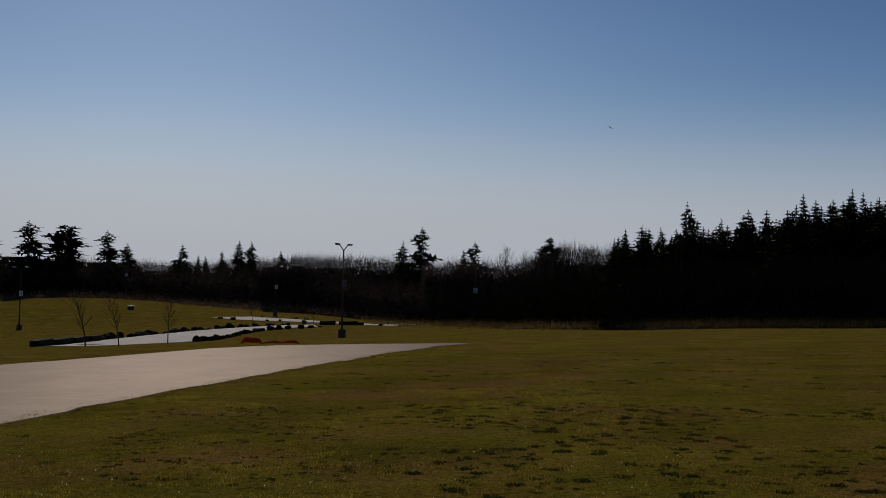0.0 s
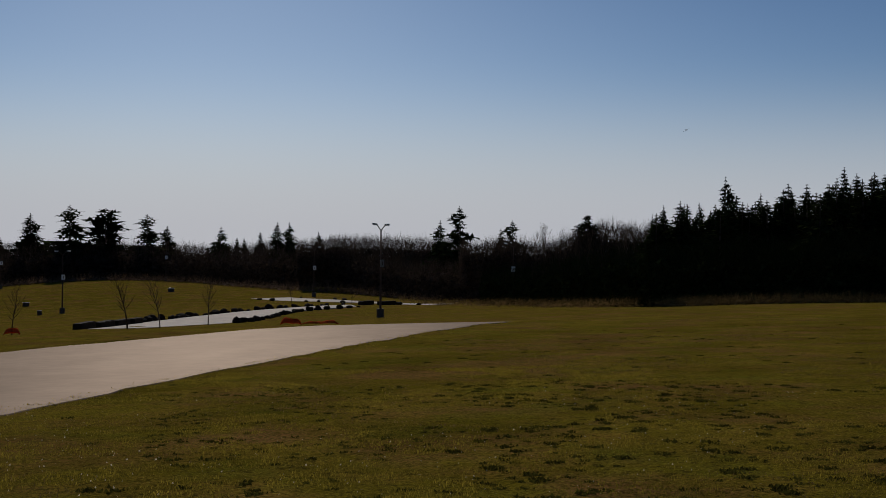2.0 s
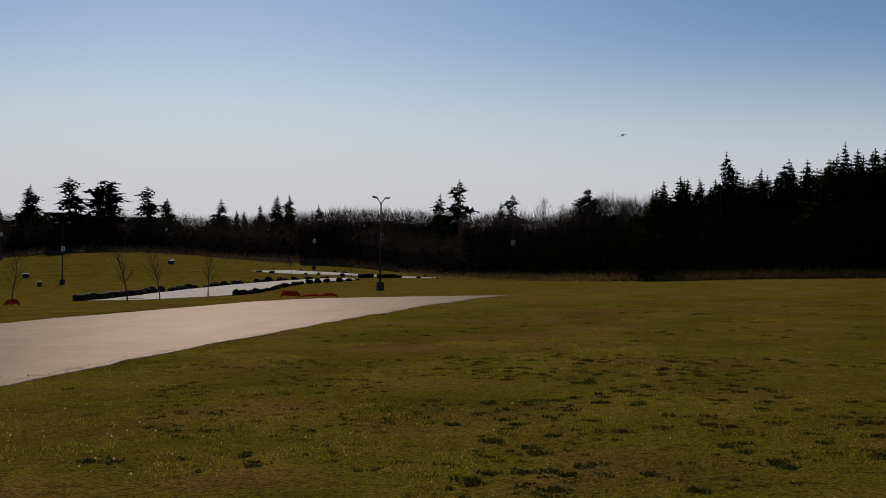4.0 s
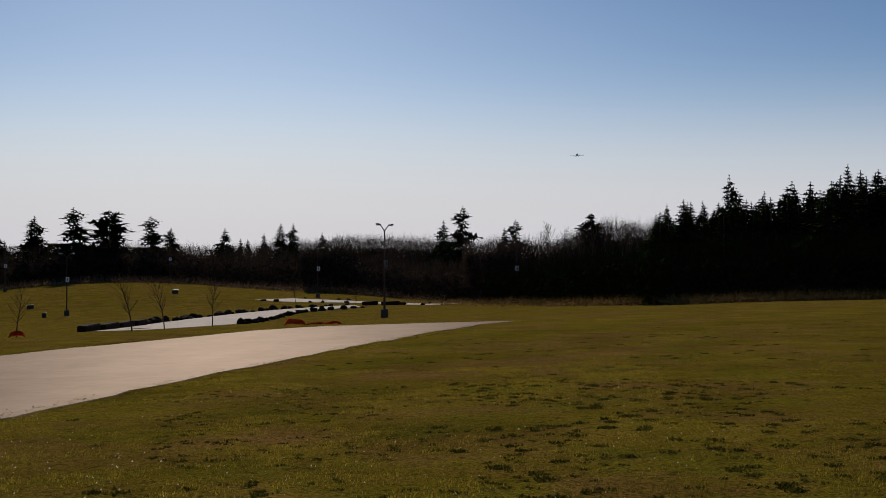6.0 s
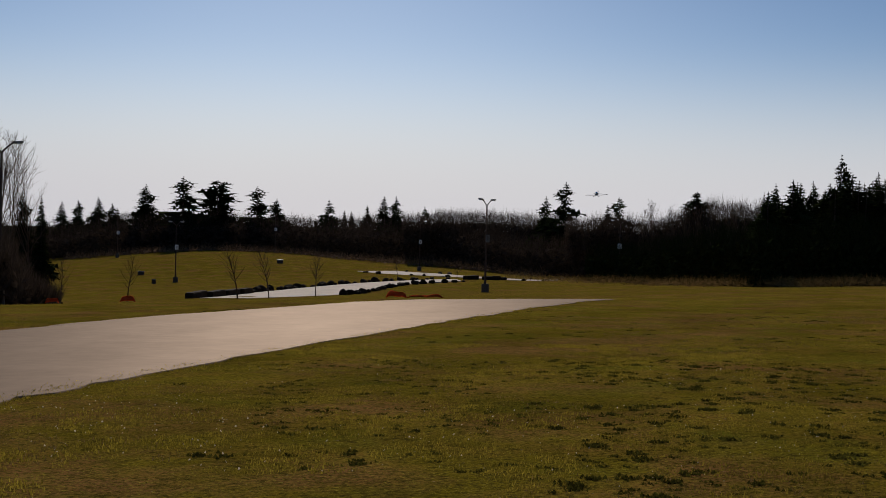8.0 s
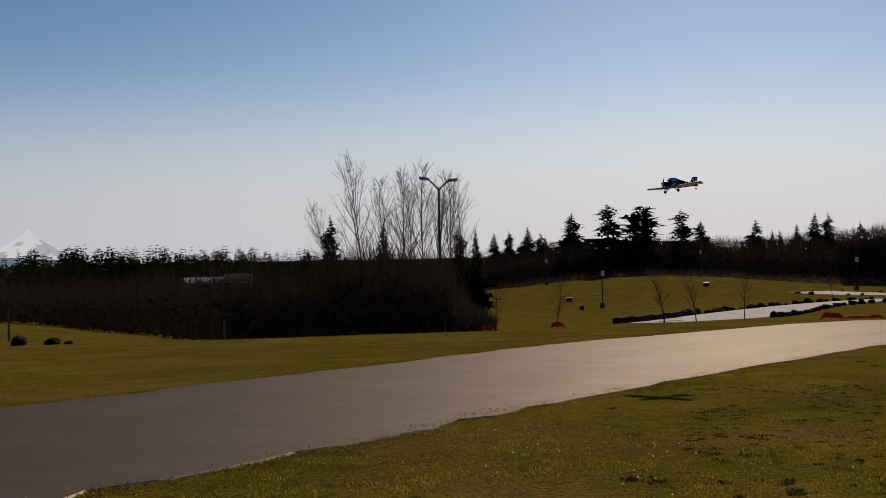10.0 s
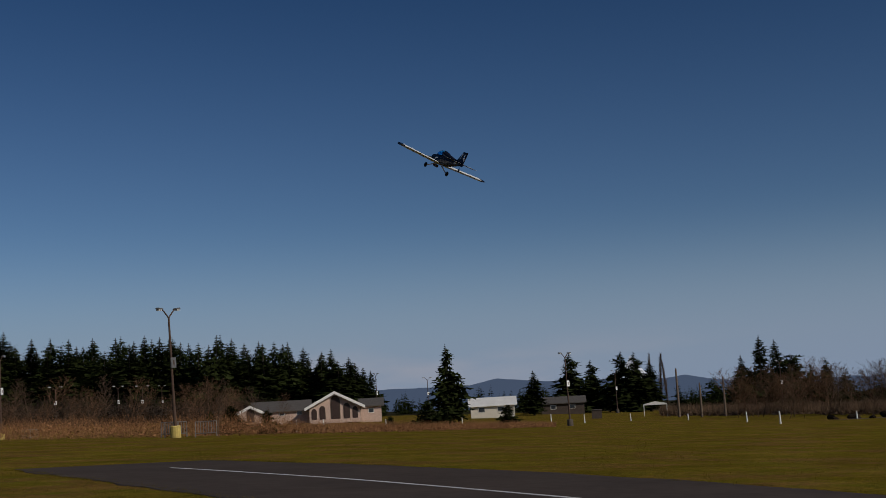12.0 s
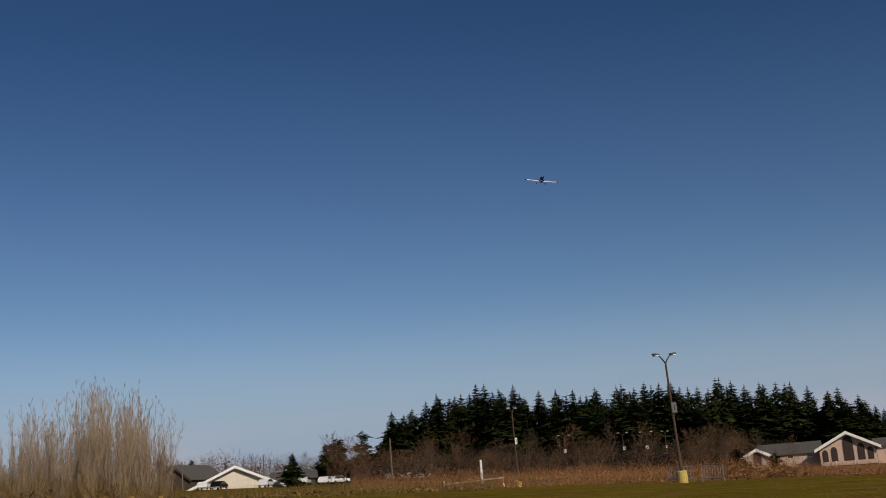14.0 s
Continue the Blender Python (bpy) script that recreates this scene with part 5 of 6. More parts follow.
house("ranch_house", "low pale house with a grey roof beyond the field", 138.0, 215, 8.0, 7, 1.9, 1.3, 0, CREAM, PALE_ROOF, False, windows=((-2, 1.2, 1.2, 0.9), (1.5, 1.2, 1.2, 0.9)), dz=0.4)
house("low_house", "low brown house among the trees", 134.6, 250, 9, 7, 2.0, 1.2, 0, DARK_WALL, SHINGLE, False, windows=((-2, 1.2, 1.2, 0.9), (2, 1.2, 1.2, 0.9)), dz=0.3)
house("cream_house", "cream stucco house with a wide white gable", 174.45, 220, 16.6, 20, 1.9, 3.7, 0, CREAM, SHINGLE, True, windows=((-4.6, 1.0, 1.1, 0.9), (-2.4, 1.0, 1.1, 0.9), (4.4, 1.0, 1.6, 1.2)), dz=-1.7, eave=0.9)
house("garage_wing", "brown shingled garage wing of the cream house", 171.7, 224, 8, 9, 1.8, 1.3, 0, DARK_WALL, SHINGLE, False, dz=-0.5)
house("brown_house", "dark brown house with a steep gable", 177.3, 236, 7, 14, 2.6, 2.6, -30, DARK_WALL, SHINGLE, True, windows=((0, 1.2, 1.2, 1.0),), dz=-0.7, trim=DARK_WALL)
house("roadside_shed", "low dark shed by parked cars", 166.0, 230, 9, 7, 1.8, 0.9, 0, DARK_WALL, SHINGLE, False, dz=-0.2)
house("warehouse", "long warehouse with a bright pale metal roof", 64.45, 330, 27, 20, 6.4, 1.5, 0, DARK_WALL, PALE_ROOF, False, dz=1.3, eave=1.2, trim=DARK_WALL, windows=[(-10 + 4 * i, 3.2, 2.2, 1.4) for i in range(6)])
house("warehouse_wing", "grey-roofed wing of the warehouse", 60.05, 332, 23, 20, 7.0, 1.4, 0, DARK_WALL, GREY_ROOF, False, dz=1.3, eave=1.0, trim=DARK_WALL, windows=[(-8 + 4 * i, 3.2, 2.2, 1.4) for i in range(5)])
house("long_shed", "long low shed with a grey metal roof", 67.6, 300, 34, 14, 3.4, 1.2, 0, DARK_WALL, GREY_ROOF, False, dz=1.2, trim=DARK_WALL, windows=[(-14 + 4 * i, 2.0, 1.6, 1.0) for i in range(8)])
house("long_shed", "long low shed with a grey metal roof", 72.9, 270, 19, 12, 2.4, 1.0, 0, DARK_WALL, PALE_ROOF, False, dz=0.8, trim=DARK_WALL, windows=[(-7 + 3.5 * i, 1.4, 1.6, 1.0) for i in range(5)])
house("pole_barn", "low open shed with a pale roof edge", 74.1, 235, 24, 8, 1.2, 0.5, 0, DARK_WALL, PALE_ROOF, False, dz=0.5, trim=DARK_WALL, windows=[(-10 + 2.5 * i, 0.7, 1.6, 0.6) for i in range(9)])
house("stone_barn", "long brown barn with a pale gable end", 80.3, 190, 16, 9, 2.0, 0.9, 12, DARK_WALL, GREY_ROOF, False, dz=0.2, trim=DARK_WALL, windows=[(-5 + 3.2 * i, 1.2, 1.0, 0.8) for i in range(4)])
house("hillside_house", "pale house among trees on the wooded ridge", 37.6, 405, 9, 8, 3.5, 2.0, 0, WHITE_PAINT, GREY_ROOF, False, dz=2.0, windows=[(-2.4, 2.0, 1.4, 1.2), (1.6, 2.0, 1.4, 1.2)])
house("hillside_house", "long pale house among trees on the wooded ridge", 39.2, 405, 13, 8, 2.6, 1.5, 0, WHITE_PAINT, PALE_ROOF, False, dz=2.5, windows=[(-4, 1.5, 1.4, 1.0), (0, 1.5, 1.4, 1.0), (4, 1.5, 1.4, 1.0)])


# ---- vehicles ----
def wheel_on(root, x, y, r, side):
    bm = bmesh.new()
    bmesh.ops.create_cone(bm, cap_ends=True, segments=18, radius1=r, radius2=r, depth=0.24, matrix=Matrix.Translation((x, y, r)) @ Matrix.Rotation(radians(90), 4, "X"))
    bmesh.ops.bevel(bm, geom=[e for e in bm.edges], offset=0.02, segments=1, affect="EDGES")
    w = part("wheel", bm, root, "", RUBBER)
    bm = bmesh.new()
    bmesh.ops.create_cone(bm, cap_ends=True, segments=14, radius1=r * 0.55, radius2=r * 0.5, depth=0.05, matrix=Matrix.Translation((x, y + side * 0.12, r)) @ Matrix.Rotation(radians(90), 4, "X"))
    part("rim", bm, w, "bright wheel rim", CHROME)


def vehicle(name, label, category, az, d, turn, profile, glass, length, width, paint, wheels, r=0.36, dz=0.0, group=""):
    """A vehicle from its side outline, pushed out to its width and rounded, with windows, bumpers, lamps and wheels."""
    root = thing(name, label, category, Matrix.Translation(spot(az, d, dz)) @ Matrix.Rotation(radians(az + turn), 4, "Z"), group)
    bm = bmesh.new()
    prism(bm, profile, width, "y", -width / 2)
    bmesh.ops.bevel(bm, geom=[e for e in bm.edges], offset=0.06, segments=2, affect="EDGES")
    part("body", bm, root, "", paint)
    for outline in glass:
        for s in (-1, 1):
            bm = bmesh.new()
            prism(bm, outline, 0.03, "y", s * (width / 2 + 0.003) - 0.015)
            part("window", bm, root, "dark glass", GLASS)
    xs = [p[0] for p in profile]
    for x in (min(xs) - 0.02, max(xs) + 0.02):
        bm = bmesh.new()
        box(bm, x, 0, r * 1.25, 0.14, width * 0.96, 0.2, 0.03)
        part("bumper", bm, root, "bright bumper", CHROME)
    for s in (-1, 1):
        bm = bmesh.new()
        box(bm, max(xs) - 0.02, s * width * 0.36, r * 2.4, 0.1, 0.3, 0.18, 0.03)
        part("headlight", bm, root, "clear headlight", CHROME)
        for x in wheels:
            wheel_on(root, x, s * (width / 2 - 0.08), r, s)
    return root


TRUCK = [(-2.9, .5), (2.75, .5), (2.85, .8), (2.8, 1.12), (1.35, 1.28), (0.75, 1.88), (-1.1, 1.95), (-2.9, 1.93)]
vehicle("pickup_truck", "black crew-cab pickup with a canopy parked on the track", "truck", 90.7, 113, 0, TRUCK,
        [[(0.05, 1.3), (1.0, 1.3), (0.62, 1.78), (0.05, 1.8)], [(-1.0, 1.3), (-0.1, 1.3), (-0.1, 1.8), (-1.0, 1.82)], [(-2.7, 1.35), (-1.2, 1.35), (-1.2, 1.8), (-2.7, 1.78)]], 5.8, 1.95, CAR_BLACK, (-1.75, 1.8), 0.4)
RV = [(-3.4, .5), (3.0, .5), (3.3, .9), (3.2, 1.5), (2.6, 1.9), (3.1, 2.2), (2.9, 2.9), (-3.3, 3.0), (-3.4, 2.9)]
for az, d, turn in ((94.3, 252, 74), (92.5, 258, 80), (91.4, 246, 70), (90.4, 254, 105), (88.4, 266, 85), (87.3, 268, 70), (86.6, 266, 100), (95.9, 262, 80), (106.4, 250, 82), (105.8, 250, 95), (102.9, 240, 88), (93.6, 250, 100), (95.2, 254, 110), (93.0, 252, 75), (92.0, 252, 100), (90.9, 250, 85), (89.8, 252, 68), (89.1, 250, 95), (87.9, 252, 80)):
    vehicle("motorhome", "white motorhome parked in a storage yard", "motorhome", az, d, turn, RV,
            [[(1.9, 1.5), (2.9, 1.5), (2.5, 1.85), (1.9, 1.85)], [(-2.6, 1.6), (-1.2, 1.6), (-1.2, 2.3), (-2.6, 2.3)], [(-.6, 1.7), (.6, 1.7), (.6, 2.3), (-.6, 2.3)]], 6.8, 2.3, CAR_WHITE, (-2.0, 2.2), 0.38, 0.4, "motorhomes")
CAR = [(-2.2, .35), (2.15, .35), (2.25, .62), (2.1, .86), (1.15, .95), (0.45, 1.4), (-1.2, 1.42), (-1.95, .98), (-2.2, .9)]
for az, d, turn, paint, colour in ((173.0, 214, 70, CAR_WHITE, "white"), (175.9, 214, 78, CAR_WHITE, "white"), (175.2, 214, 70, CAR_BLACK, "black"), (166.9, 226, 60, CAR_WHITE, "white"), (166.1, 226, 65, CAR_WHITE, "white"),
                                   (165.5, 224, 50, CAR_WHITE, "white"), (170.2, 216, 75, CAR_WHITE, "white"), (171.2, 218, 80, CAR_WHITE, "white"), (169.6, 218, 40, CAR_WHITE, "white"), (100.2, 235, 0, CAR_WHITE, "white")):
    vehicle("parked_car", colour + " car parked beside the houses", "car", az, d, turn, CAR, [[(0.0, .95), (1.0, .95), (0.42, 1.34), (0.0, 1.36)], [(-1.6, .97), (-0.1, .95), (-0.1, 1.36), (-1.15, 1.36)]],
            4.4, 1.75, paint, (-1.35, 1.4), 0.31, 0.1, "parked cars")


def small_sign(az, d, h, size, material, label, sides=8):
    root = thing("road_sign", label, "sign", Matrix.Translation(spot(az, d)) @ Matrix.Rotation(radians(az), 4, "Z"))
    bm = bmesh.new()
    tube(bm, [(0, 0, -0.2), (0, 0, h)], [0.04, 0.04], 6)
    part("post", bm, root, "", LAMP_GREY)
    bm = bmesh.new()
    prism(bm, [(size * math.cos(6.283 * (k + .5) / sides), h + size * math.sin(6.283 * (k + .5) / sides)) for k in range(sides)], 0.03, "y", -0.08)
    part("plate", bm, root, "", material)


small_sign(101.7, 160, 2.3, 0.6, RED_SIGN, "faded red octagonal road sign")


def utility_box(az, d, w, h, turn, label, top=WHITE_PANEL):
    root = thing("utility_cabinet", label, "cabinet", Matrix.Translation(spot(az, d, -0.05)) @ Matrix.Rotation(radians(az + turn), 4, "Z"), "field cabinets")
    bm = bmesh.new()
    box(bm, 0, 0, h / 2, w, w * 0.7, h, 0.03)
    part("body", bm, root, "", DARK_WALL)
    bm = bmesh.new()
    box(bm, 0, -0.03, h + 0.06, w * 1.1, w * 0.8, 0.12, 0.02)
    part("lid", bm, root, "pale lid", top)


utility_box(14.95, 215, 0.95, 0.6, 20, "dark picnic shelter box with a pale lid on the slope")
utility_box(21.5, 196, 1.0, 0.5, 0, "dark cabinet on the park slope", GREY_ROOF)
utility_box(20.9, 172, 0.6, 0.6, 0, "dark cabinet beside the lamp", GREY_ROOF)
utility_box(133.0, 190, 1.6, 1.4, 0, "dark bin shelter beyond the field", GREY_ROOF)
utility_box(139.9, 118, 0.9, 0.5, 0, "grey utility box in the grass", CONCRETE)


def canopy_shelter(az, d):
    root = thing("canopy_shelter", "white fabric canopy shelter on four legs", "shelter", Matrix.Translation(spot(az, d)) @ Matrix.Rotation(radians(az), 4, "Z"))
    bm = bmesh.new()
    prism(bm, [(-2, 1.9), (2, 1.9), (1.9, 2.1), (0, 2.5), (-1.9, 2.1)], 3, "y", 0)
    part("roof", bm, root, "", WHITE_PAINT)
    for x in (-1.9, 1.9):
        for y in (0.1, 2.9):
            bm = bmesh.new()
            tube(bm, [(x, y, -0.1), (x, y, 1.95)], [0.05, 0.05], 6)
            part("leg", bm, root, "", WHITE_PAINT)


canopy_shelter(130.2, 200)


# ---- far hills ----
def hills(name, label, points, d, material, seed, rough=0.05, snow=None):
    """A far range as one glowing sheet in painted haze blue, with some depth. points: azimuth, crest elevation."""
    verts, faces = [], []
    lo, hi = points[0][0], points[-1][0]
    n = int((hi - lo) * 6)
    for i in range(n + 1):
        az = lo + (hi - lo) * i / n
        el = float(np.interp(az, [p[0] for p in points], [p[1] for p in points]))
        el += rough * noise.noise((az * 1.3, seed, 0)) + rough * 0.4 * noise.noise((az * 5, seed, 2))
        for k, dd in ((0, d * 0.93), (1, d), (0.2, d * 1.05)):
            x, y = polar(az, dd)
            verts.append((x, y, -60 if k == 0 else EYE + dd * math.tan(radians(el + sag(az))) - (0 if k == 1 else 40)))
    for i in range(n):
        a = i * 3
        faces += [(a, a + 1, a + 4, a + 3), (a + 1, a + 2, a + 5, a + 4)]
    me = mesh_from(name, verts, faces, material)
    tagged(new(name, me), label, "hills", kind="structure")


hills("backdrop_hills", "wooded hills on the horizon, painted in glowing blue haze", [(50, 2.0), (54.4, 2.3), (58.6, 2.5), (62.1, 2.37), (65.4, 2.58), (68, 2.93), (70.1, 3.13), (72.4, 2.78), (75.6, 3.0), (77, 3.14),
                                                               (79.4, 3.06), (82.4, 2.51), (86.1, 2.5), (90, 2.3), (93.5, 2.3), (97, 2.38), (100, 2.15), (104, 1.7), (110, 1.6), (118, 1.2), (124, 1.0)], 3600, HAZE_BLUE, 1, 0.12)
hills("backdrop_hills_front", "nearer wooded foothills, painted in glowing dark blue haze", [(62, 1.9), (66, 2.2), (69, 2.45), (72, 2.2), (76, 2.45), (79, 2.5), (83, 2.0), (87, 1.95), (92, 1.9), (97, 1.95), (101, 1.7), (106, 1.4), (112, 1.2)], 3300, HAZE_NEAR, 6, 0.14)
hills("backdrop_hills_pale", "hills farther off, painted in paler glowing haze", [(40, 1.6), (47, 2.2), (52, 2.4), (55, 2.75), (57, 2.4), (62, 2.2)], 4100, HAZE_PALE, 2)
hills("backdrop_hills_north", "low hills beyond the town, painted in glowing blue haze", [(122, 0.7), (127.5, 1.14), (128.7, 1.36), (129.6, 1.2), (135.5, 1.18), (137.7, 1.37), (139.1, 1.04), (143.3, 0.92), (147, 0.6)], 3600, HAZE_BLUE, 3, 0.04)


def snow_peak(name, label, az, half, base_el, top_el, d, seed):
    """A glowing snow mountain with ridges and gullies, haze and shade painted into its colours."""
    verts, faces = [], []
    cx, cy = polar(az, d)
    a = radians(az)
    right = Vector((math.cos(a), math.sin(a), 0))
    w = d * math.tan(radians(half))
    zb, zt = tip_z(az, d, base_el) - 60, tip_z(az, d, top_el)
    n, rings = 40, 14
    back = Vector((-math.sin(a), math.cos(a), 0))
    for j in range(rings + 1):
        k = j / rings
        for i in range(n):
            t = 6.283 * i / n
            rr_ = w * 1.35 * k * (1 + 0.25 * noise.noise((math.cos(t) * 1.6, math.sin(t) * 1.6, seed)))
            z = zt + (zb - zt) * k ** 0.66 + (zt - zb) * 0.10 * k * (1 - k) * 4 * noise.noise((math.cos(t) * 3, math.sin(t) * 3, seed + k * 3))
            verts.append(Vector((cx, cy, z)) + right * rr_ * math.cos(t) + back * rr_ * 0.6 * math.sin(t))
    for j in range(rings):
        for i in range(n):
            p, q = j * n + i, j * n + (i + 1) % n
            faces.append((p, q, q + n, p + n))
    me = mesh_from(name, verts, faces, HAZE_SNOW, HAZE_SNOW_SHADE)
    # noise scatters painted shade patches over the snow
    for p in me.polygons:
        p.material_index = 1 if noise.noise(p.center * 0.02 + Vector((seed, 0, 0))) > 0.05 else 0
    tagged(new(name, me), label, "mountain", kind="structure")


snow_peak("backdrop_peak", "snow-capped volcano far off, painted in glowing haze", 47.2, 3.2, 2.2, 3.62, 4500, 1)
snow_peak("backdrop_peak_north", "snowy mountain showing between trees", 131.2, 2.1, 0.9, 2.36, 3900, 5)


# ---- the model aeroplane ----
def loft(bm, sections, sides=14, power=2.6):
    """A rounded-box body through sections: y, centre z, half width, half height."""
    rings = []
    for y, z, w, h in sections:
        ring = []
        for k in range(sides):
            t = 6.283185 * k / sides
            c, s = math.cos(t), math.sin(t)
            ring.append(bm.verts.new((w * math.copysign(abs(c) ** (2 / power), c), y, z + h * math.copysign(abs(s) ** (2 / power), s))))
        rings.append(ring)
    for a, b in zip(rings, rings[1:]):
        for k in range(sides):
            bm.faces.new((a[k], a[(k + 1) % sides], b[(k + 1) % sides], b[k]))
    bm.faces.new(rings[0])
    bm.faces.new(rings[-1][::-1])


def aerofoil(bm, x0, x1, lead, chord0, chord1, z0, z1, thick, sweep=0.0):
    """A wing panel from x0 to x1, its leading edge at lead; upper faces take material 0, lower ones material 1."""
    prof = [(0, 0), (.04, .45), (.15, .85), (.32, 1), (.6, .72), (1, .04), (.6, -.35), (.3, -.55), (.1, -.45)]
    rings = []
    for x, ch, z, le in ((x0, chord0, z0, lead), (x1, chord1, z1, lead - sweep)):
        rings.append([bm.verts.new((x, le - c * ch, z + t * thick * ch)) for c, t in prof])
    n = len(prof)
    for k in range(n):
        f = bm.faces.new((rings[0][k], rings[0][(k + 1) % n], rings[1][(k + 1) % n], rings[1][k]))
        f.material_index = 0 if k < 5 else 1
    for r in rings:
        bm.faces.new(r)


def model_aeroplane():
    """Low-wing sport model, nose along +y, 1.3 m span."""
    root = thing("model_aeroplane", "black radio-controlled low-wing model aeroplane with white stripes in flight", "model aeroplane")
    bm = bmesh.new()
    loft(bm, [(.44, .005, .040, .042), (.42, .005, .052, .053), (.34, .005, .060, .062), (.22, .006, .066, .070), (.05, .006, .066, .072), (-.12, .008, .060, .064), (-.35, .018, .042, .044), (-.55, .030, .022, .029), (-.60, .032, .012, .026)])
    part("fuselage", bm, root, "black film-covered fuselage", FILM_BLACK)
    bm = bmesh.new()
    loft(bm, [(.30, .058, .034, .010), (.26, .076, .048, .030), (.20, .088, .054, .046), (.12, .092, .054, .052), (.07, .091, .052, .050)], 12, 2.2)
    part("canopy", bm, root, "blue tinted canopy", CANOPY_BLUE)
    bm = bmesh.new()
    loft(bm, [(.068, .090, .053, .050), (-.08, .072, .048, .038), (-.30, .050, .034, .028), (-.54, .040, .014, .018)], 12, 2.2)
    part("turtle_deck", bm, root, "black rear deck", FILM_BLACK)
    for s in (-1, 1):
        bm = bmesh.new()
        aerofoil(bm, s * .05, s * .59, .20, .225, .215, -.050, -.030, .11)
        wing = part("wing", bm_mesh("wing", bm, FILM_WHITE, FILM_YELLOW), root, "wing, white above and yellow beneath")
        bm = bmesh.new()
        aerofoil(bm, s * .59, s * .65, .20, .215, .180, -.030, -.028, .11, sweep=.03)
        part("wing_tip", bm_mesh("wing_tip", bm, FILM_BLACK, FILM_BLACK), wing, "black wing tip")
        bm = bmesh.new()
        aerofoil(bm, s * .09, s * .56, -.026, .050, .050, -.046, -.030, .10)
        part("aileron", bm_mesh("aileron", bm, FILM_WHITE, FILM_YELLOW), wing)
        bm = bmesh.new()
        aerofoil(bm, s * .012, s * .22, -.44, .14, .11, .036, .036, .06, sweep=.035)
        tail = part("tailplane", bm_mesh("tailplane", bm, FILM_BLACK, FILM_BLACK), root, "black tailplane")
        bm = bmesh.new()
        aerofoil(bm, s * .014, s * .22, -.59, .055, .05, .036, .036, .05)
        part("elevator", bm_mesh("elevator", bm, FILM_WHITE, FILM_BLACK), tail, "white elevator")
        bm = bmesh.new()
        prism(bm, [(.31, -.045), (.28, -.052), (.235, -.015), (.17, .020), (.12, .028), (.12, .012), (.17, .004), (.225, -.035), (.25, -.055)], .004, "x", s * .068 - .002)
        part("stripe", bm, root, "white swoosh on the nose", FILM_WHITE)
        bm = bmesh.new()
        prism(bm, [(-.02, -.002), (-.50, .012), (-.50, .028), (-.02, .012)], .003, "x", s * .061 - .0015)
        for v in bm.verts:
            v.co.x *= 1 - 0.62 * max(0, -v.co.y - 0.1) / 0.45
        part("stripe", bm, root, "white side stripe", FILM_WHITE)
        bm = bmesh.new()
        tube(bm, [(s * .045, .17, -.06), (s * .10, .18, -.098), (s * .145, .185, -.130), (s * .175, .185, -.132)], [.008, .007, .007, .006], 6)
        leg = part("gear_leg", bm, root, "thin bent metal undercarriage leg", CHROME)
        bm = bmesh.new()
        bmesh.ops.create_cone(bm, cap_ends=True, segments=20, radius1=.034, radius2=.034, depth=.026, matrix=Matrix.Translation((s * .165, .185, -.132)) @ Matrix.Rotation(radians(90), 4, "Y"))
        bmesh.ops.bevel(bm, geom=list(bm.edges), offset=.006, segments=2, affect="EDGES")
        tyre = part("tyre", bm, leg, "black rubber wheel", RUBBER)
    bm = bmesh.new()
    prism(bm, [(-.40, .05), (-.47, .12), (-.52, .190), (-.60, .192), (-.60, .02)], .012, "x", -.006)
    fin = part("fin", bm, root, "black fin", FILM_BLACK)
    for s in (-1, 1):
        bm = bmesh.new()
        prism(bm, [(-.49, .115), (-.53, .172), (-.545, .172), (-.53, .09)], .003, "x", s * .0075 - .0015)
        part("fin_flash", bm, fin, "white flash", FILM_WHITE)
        bm = bmesh.new()
        prism(bm, [(-.605, .17), (-.655, .13), (-.655, .07), (-.605, .11)], .003, "x", s * .0075 - .0015)
        part("rudder_flash", bm, fin, "pale rudder panel", FILM_WHITE)
    bm = bmesh.new()
    prism(bm, [(-.60, .192), (-.668, .192), (-.665, .0), (-.63, -.005), (-.60, .0)], .010, "x", -.005)
    part("rudder", bm, root, "black rudder", FILM_BLACK)
    bm = bmesh.new()
    tube(bm, [(0, -.56, .0), (0, -.60, -.035), (0, -.605, -.05)], [.004, .004, .004], 5)
    strut = part("tail_strut", bm, root, "", CHROME)
    bm = bmesh.new()
    bmesh.ops.create_cone(bm, cap_ends=True, segments=14, radius1=.017, radius2=.017, depth=.014, matrix=Matrix.Translation((0, -.605, -.055)) @ Matrix.Rotation(radians(90), 4, "Y"))
    part("tail_wheel", bm, strut, "small rubber tail wheel", RUBBER)
    bm = bmesh.new()
    tube(bm, [(.02, .40, -.045), (.03, .40, -.075)], [.012, .012], 8)
    tube(bm, [(.03, .425, -.075), (.03, .40, -.08), (.03, .29, -.085), (.03, .265, -.085)], [.012, .021, .021, .008], 10)
    part("muffler", bm, root, "dark metal exhaust muffler", POLE_STEEL)
    bm = bmesh.new()
    box(bm, .035, .385, -.02, .06, .05, .045, .01)
    part("engine", bm, root, "dark finned engine head", POLE_STEEL)
    bm = bmesh.new()
    tube(bm, [(0, .44, .005), (0, .47, .005), (0, .495, .005), (0, .515, .005)], [.032, .028, .016, .003], 14)
    part("spinner", bm, root, "silver spinner", CHROME)
    bm = bmesh.new()
    for s in (-1, 1):
        tube(bm, [(0, 0, 0), (0, .004, s * .06), (0, .002, s * .135)], [.008, .012, .006], 6)
    for v in bm.verts:
        v.co.y *= 0.4
    prop = part("propeller", bm, root, "black two-blade propeller", RUBBER)
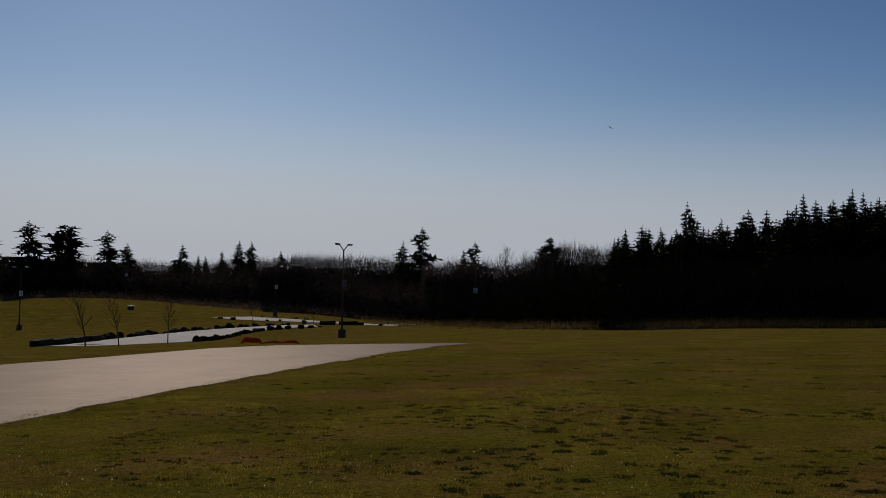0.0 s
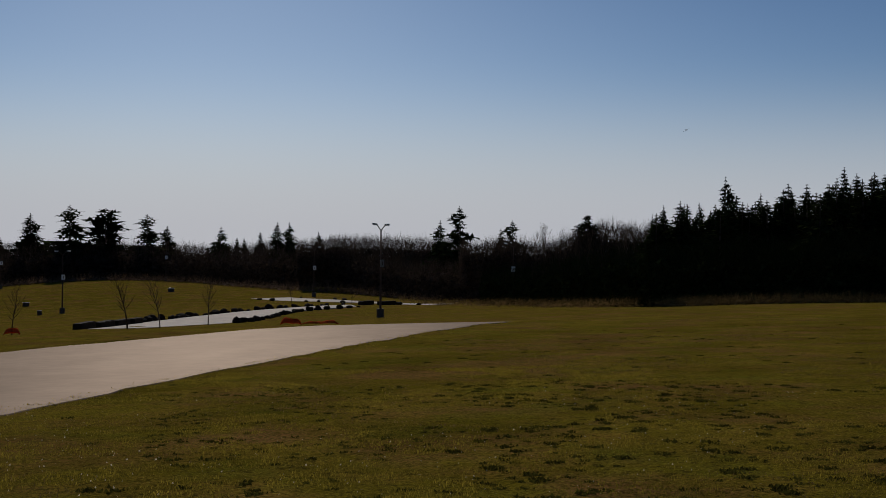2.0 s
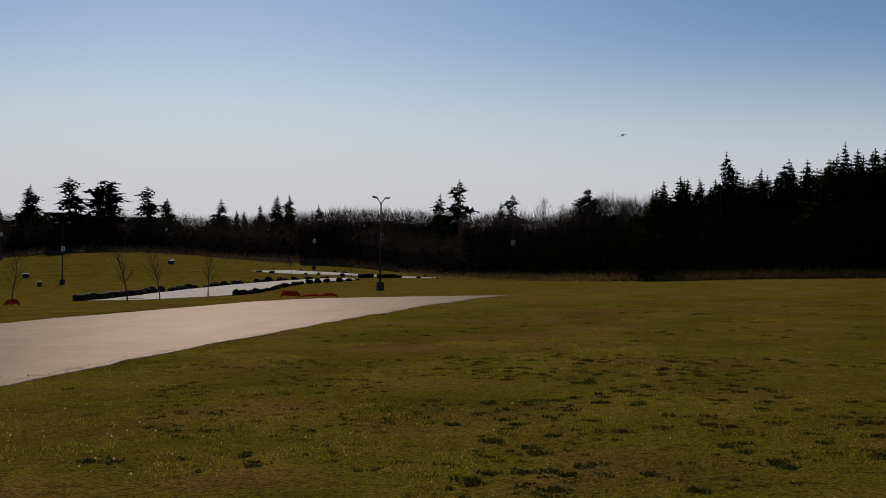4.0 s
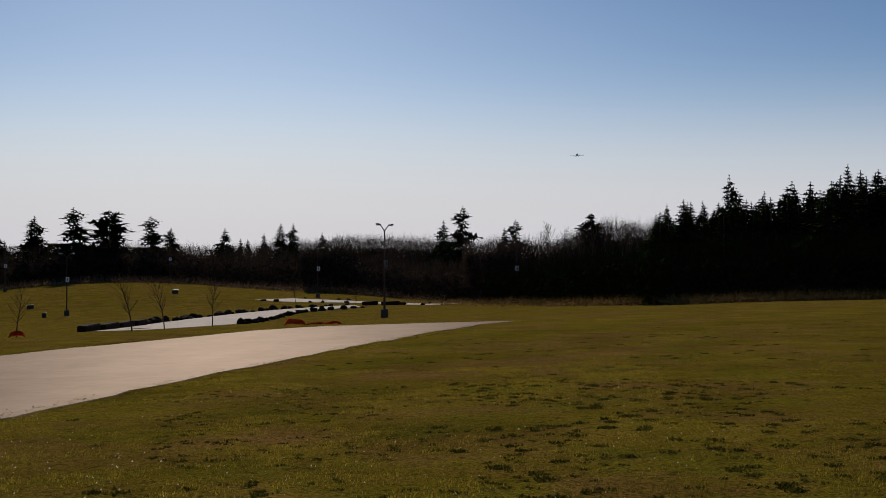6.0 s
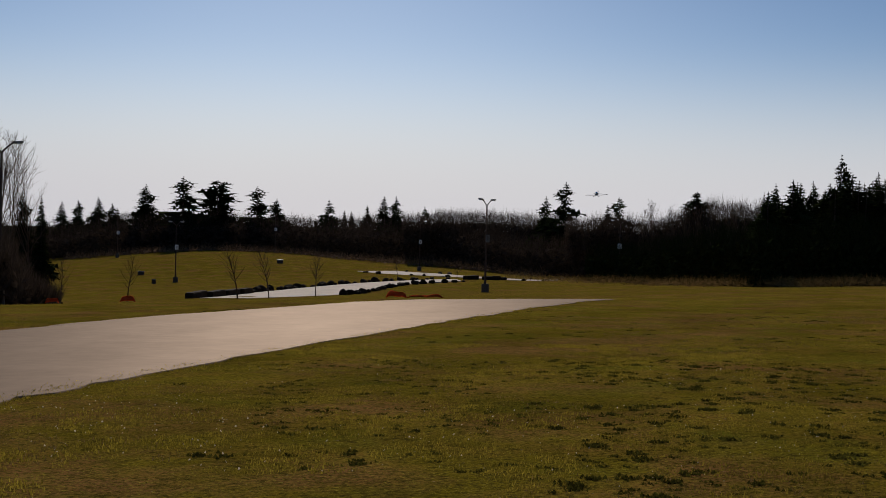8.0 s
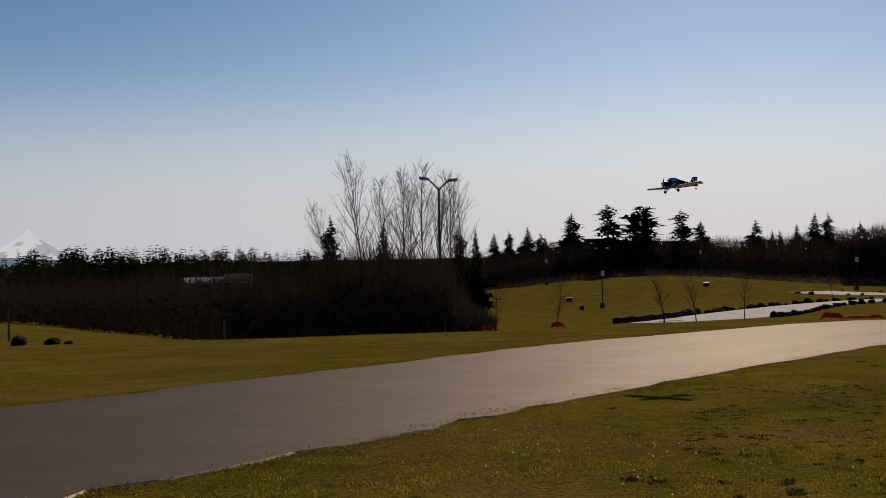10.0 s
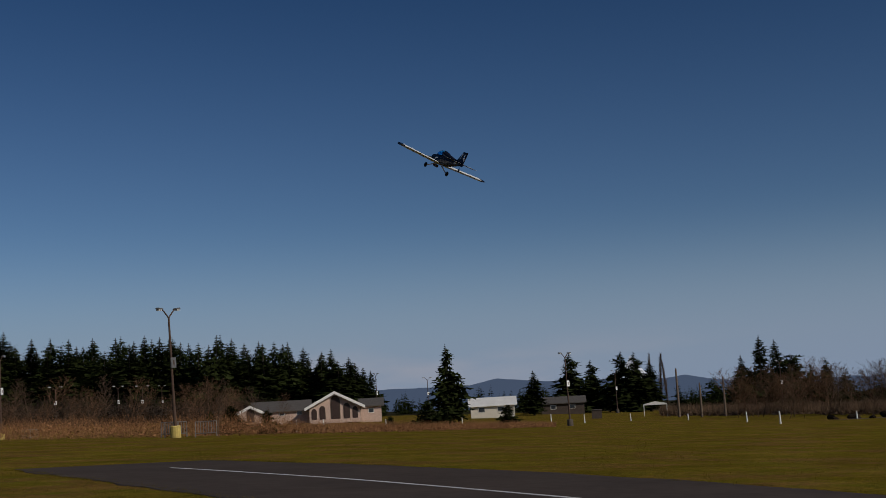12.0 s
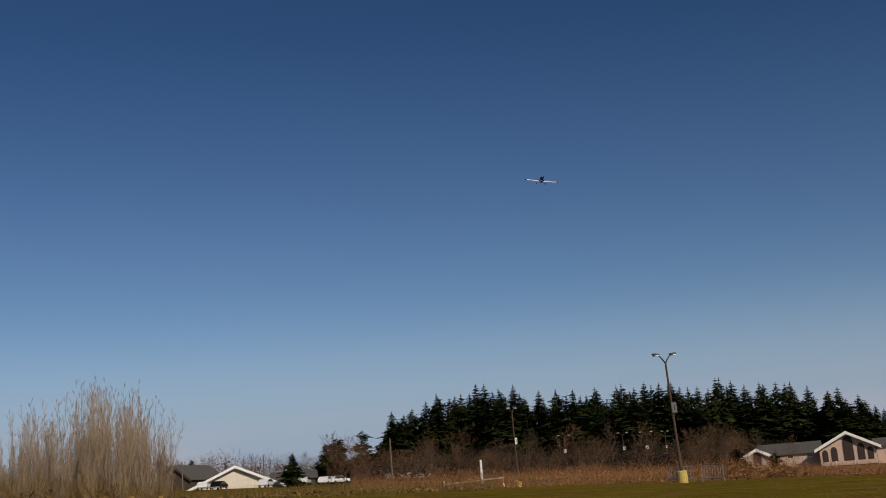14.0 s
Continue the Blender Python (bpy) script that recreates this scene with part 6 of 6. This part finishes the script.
    prop.location = (0, .452, .005)
    return root, prop


plane, propeller = model_aeroplane()


def motions():
    """The pass: in from over the wood, down along the runway, past the viewer, banking away in a climb."""
    # seconds, place, climb, bank to the right, heading
    rows = [(0, 33.87, 240.53, 33.21, -4, -30, 190), (1.5, 38.83, 225.27, 27.46, -8, 30, 180), (3, 26.39, 177.31, 18.22, -8, 12, 150), (5.5, 10.79, 121.11, 11.51, -5, 8, 168),
            (6, 8.81, 111.29, 11.12, -6, 2, 169), (6.5, 6.76, 101.44, 9.34, -6, 0, 169), (7, 4.51, 91.69, 7.44, -6, 3, 169), (7.2, 3.79, 87.76, 6.52, -5, 3, 170),
            (8.3, -0.67, 62.07, 3.3, -4, 2, 171), (9.5, -4.94, 33.64, 2.47, -1, 3, 166), (9.8, -6.24, 27.54, 2.64, 0, 4, 162), (10, -6.74, 23.14, 2.92, 1, 4, 158),
            (10.1, -6.89, 20.94, 2.9, 1, 3, 157), (10.3, -7.23, 16.75, 3.11, 1, 0, 155), (10.5, -7.55, 12.72, 3.25, 0, -3, 154), (10.7, -7.76, 9.25, 3.34, 1, -5, 155),
            (10.9, -8.1, 5.95, 3.35, 2, -4, 157), (11, -8.36, 3.77, 3.33, 3, -2, 160), (11.2, -8.52, 0.74, 3.28, 4, 1, 161), (11.4, -8.92, -2.33, 3.40, 6, 7, 160),
            (11.5, -9.52, -3.58, 3.53, 6, 7, 159), (11.6, -9.4, -5.6, 3.77, 8, 12, 161), (11.8, -9.6, -8.7, 4.26, 13, 19, 164), (12, -9.82, -11.55, 4.93, 20, 21, 167),
            (12.2, -10.37, -15.01, 5.75, 20, 17, 168), (12.5, -11.14, -18.84, 6.84, 20, 12, 165), (13, -12.91, -26.49, 9.42, 19, 6, 165), (13.5, -14.66, -33.64, 11.66, 20, 3, 166),
            (14, -16.31, -41.39, 13.23, 18, 9, 167)]
    walk(plane, [(t, pose(x, y, z, climb, bank, head)) for t, x, y, z, climb, bank, head in rows])
    walk(propeller, [(i * 0.1, pose(0, .452, .005, 0, 20 + 77 * i, 0)) for i in range(141)])


motions()
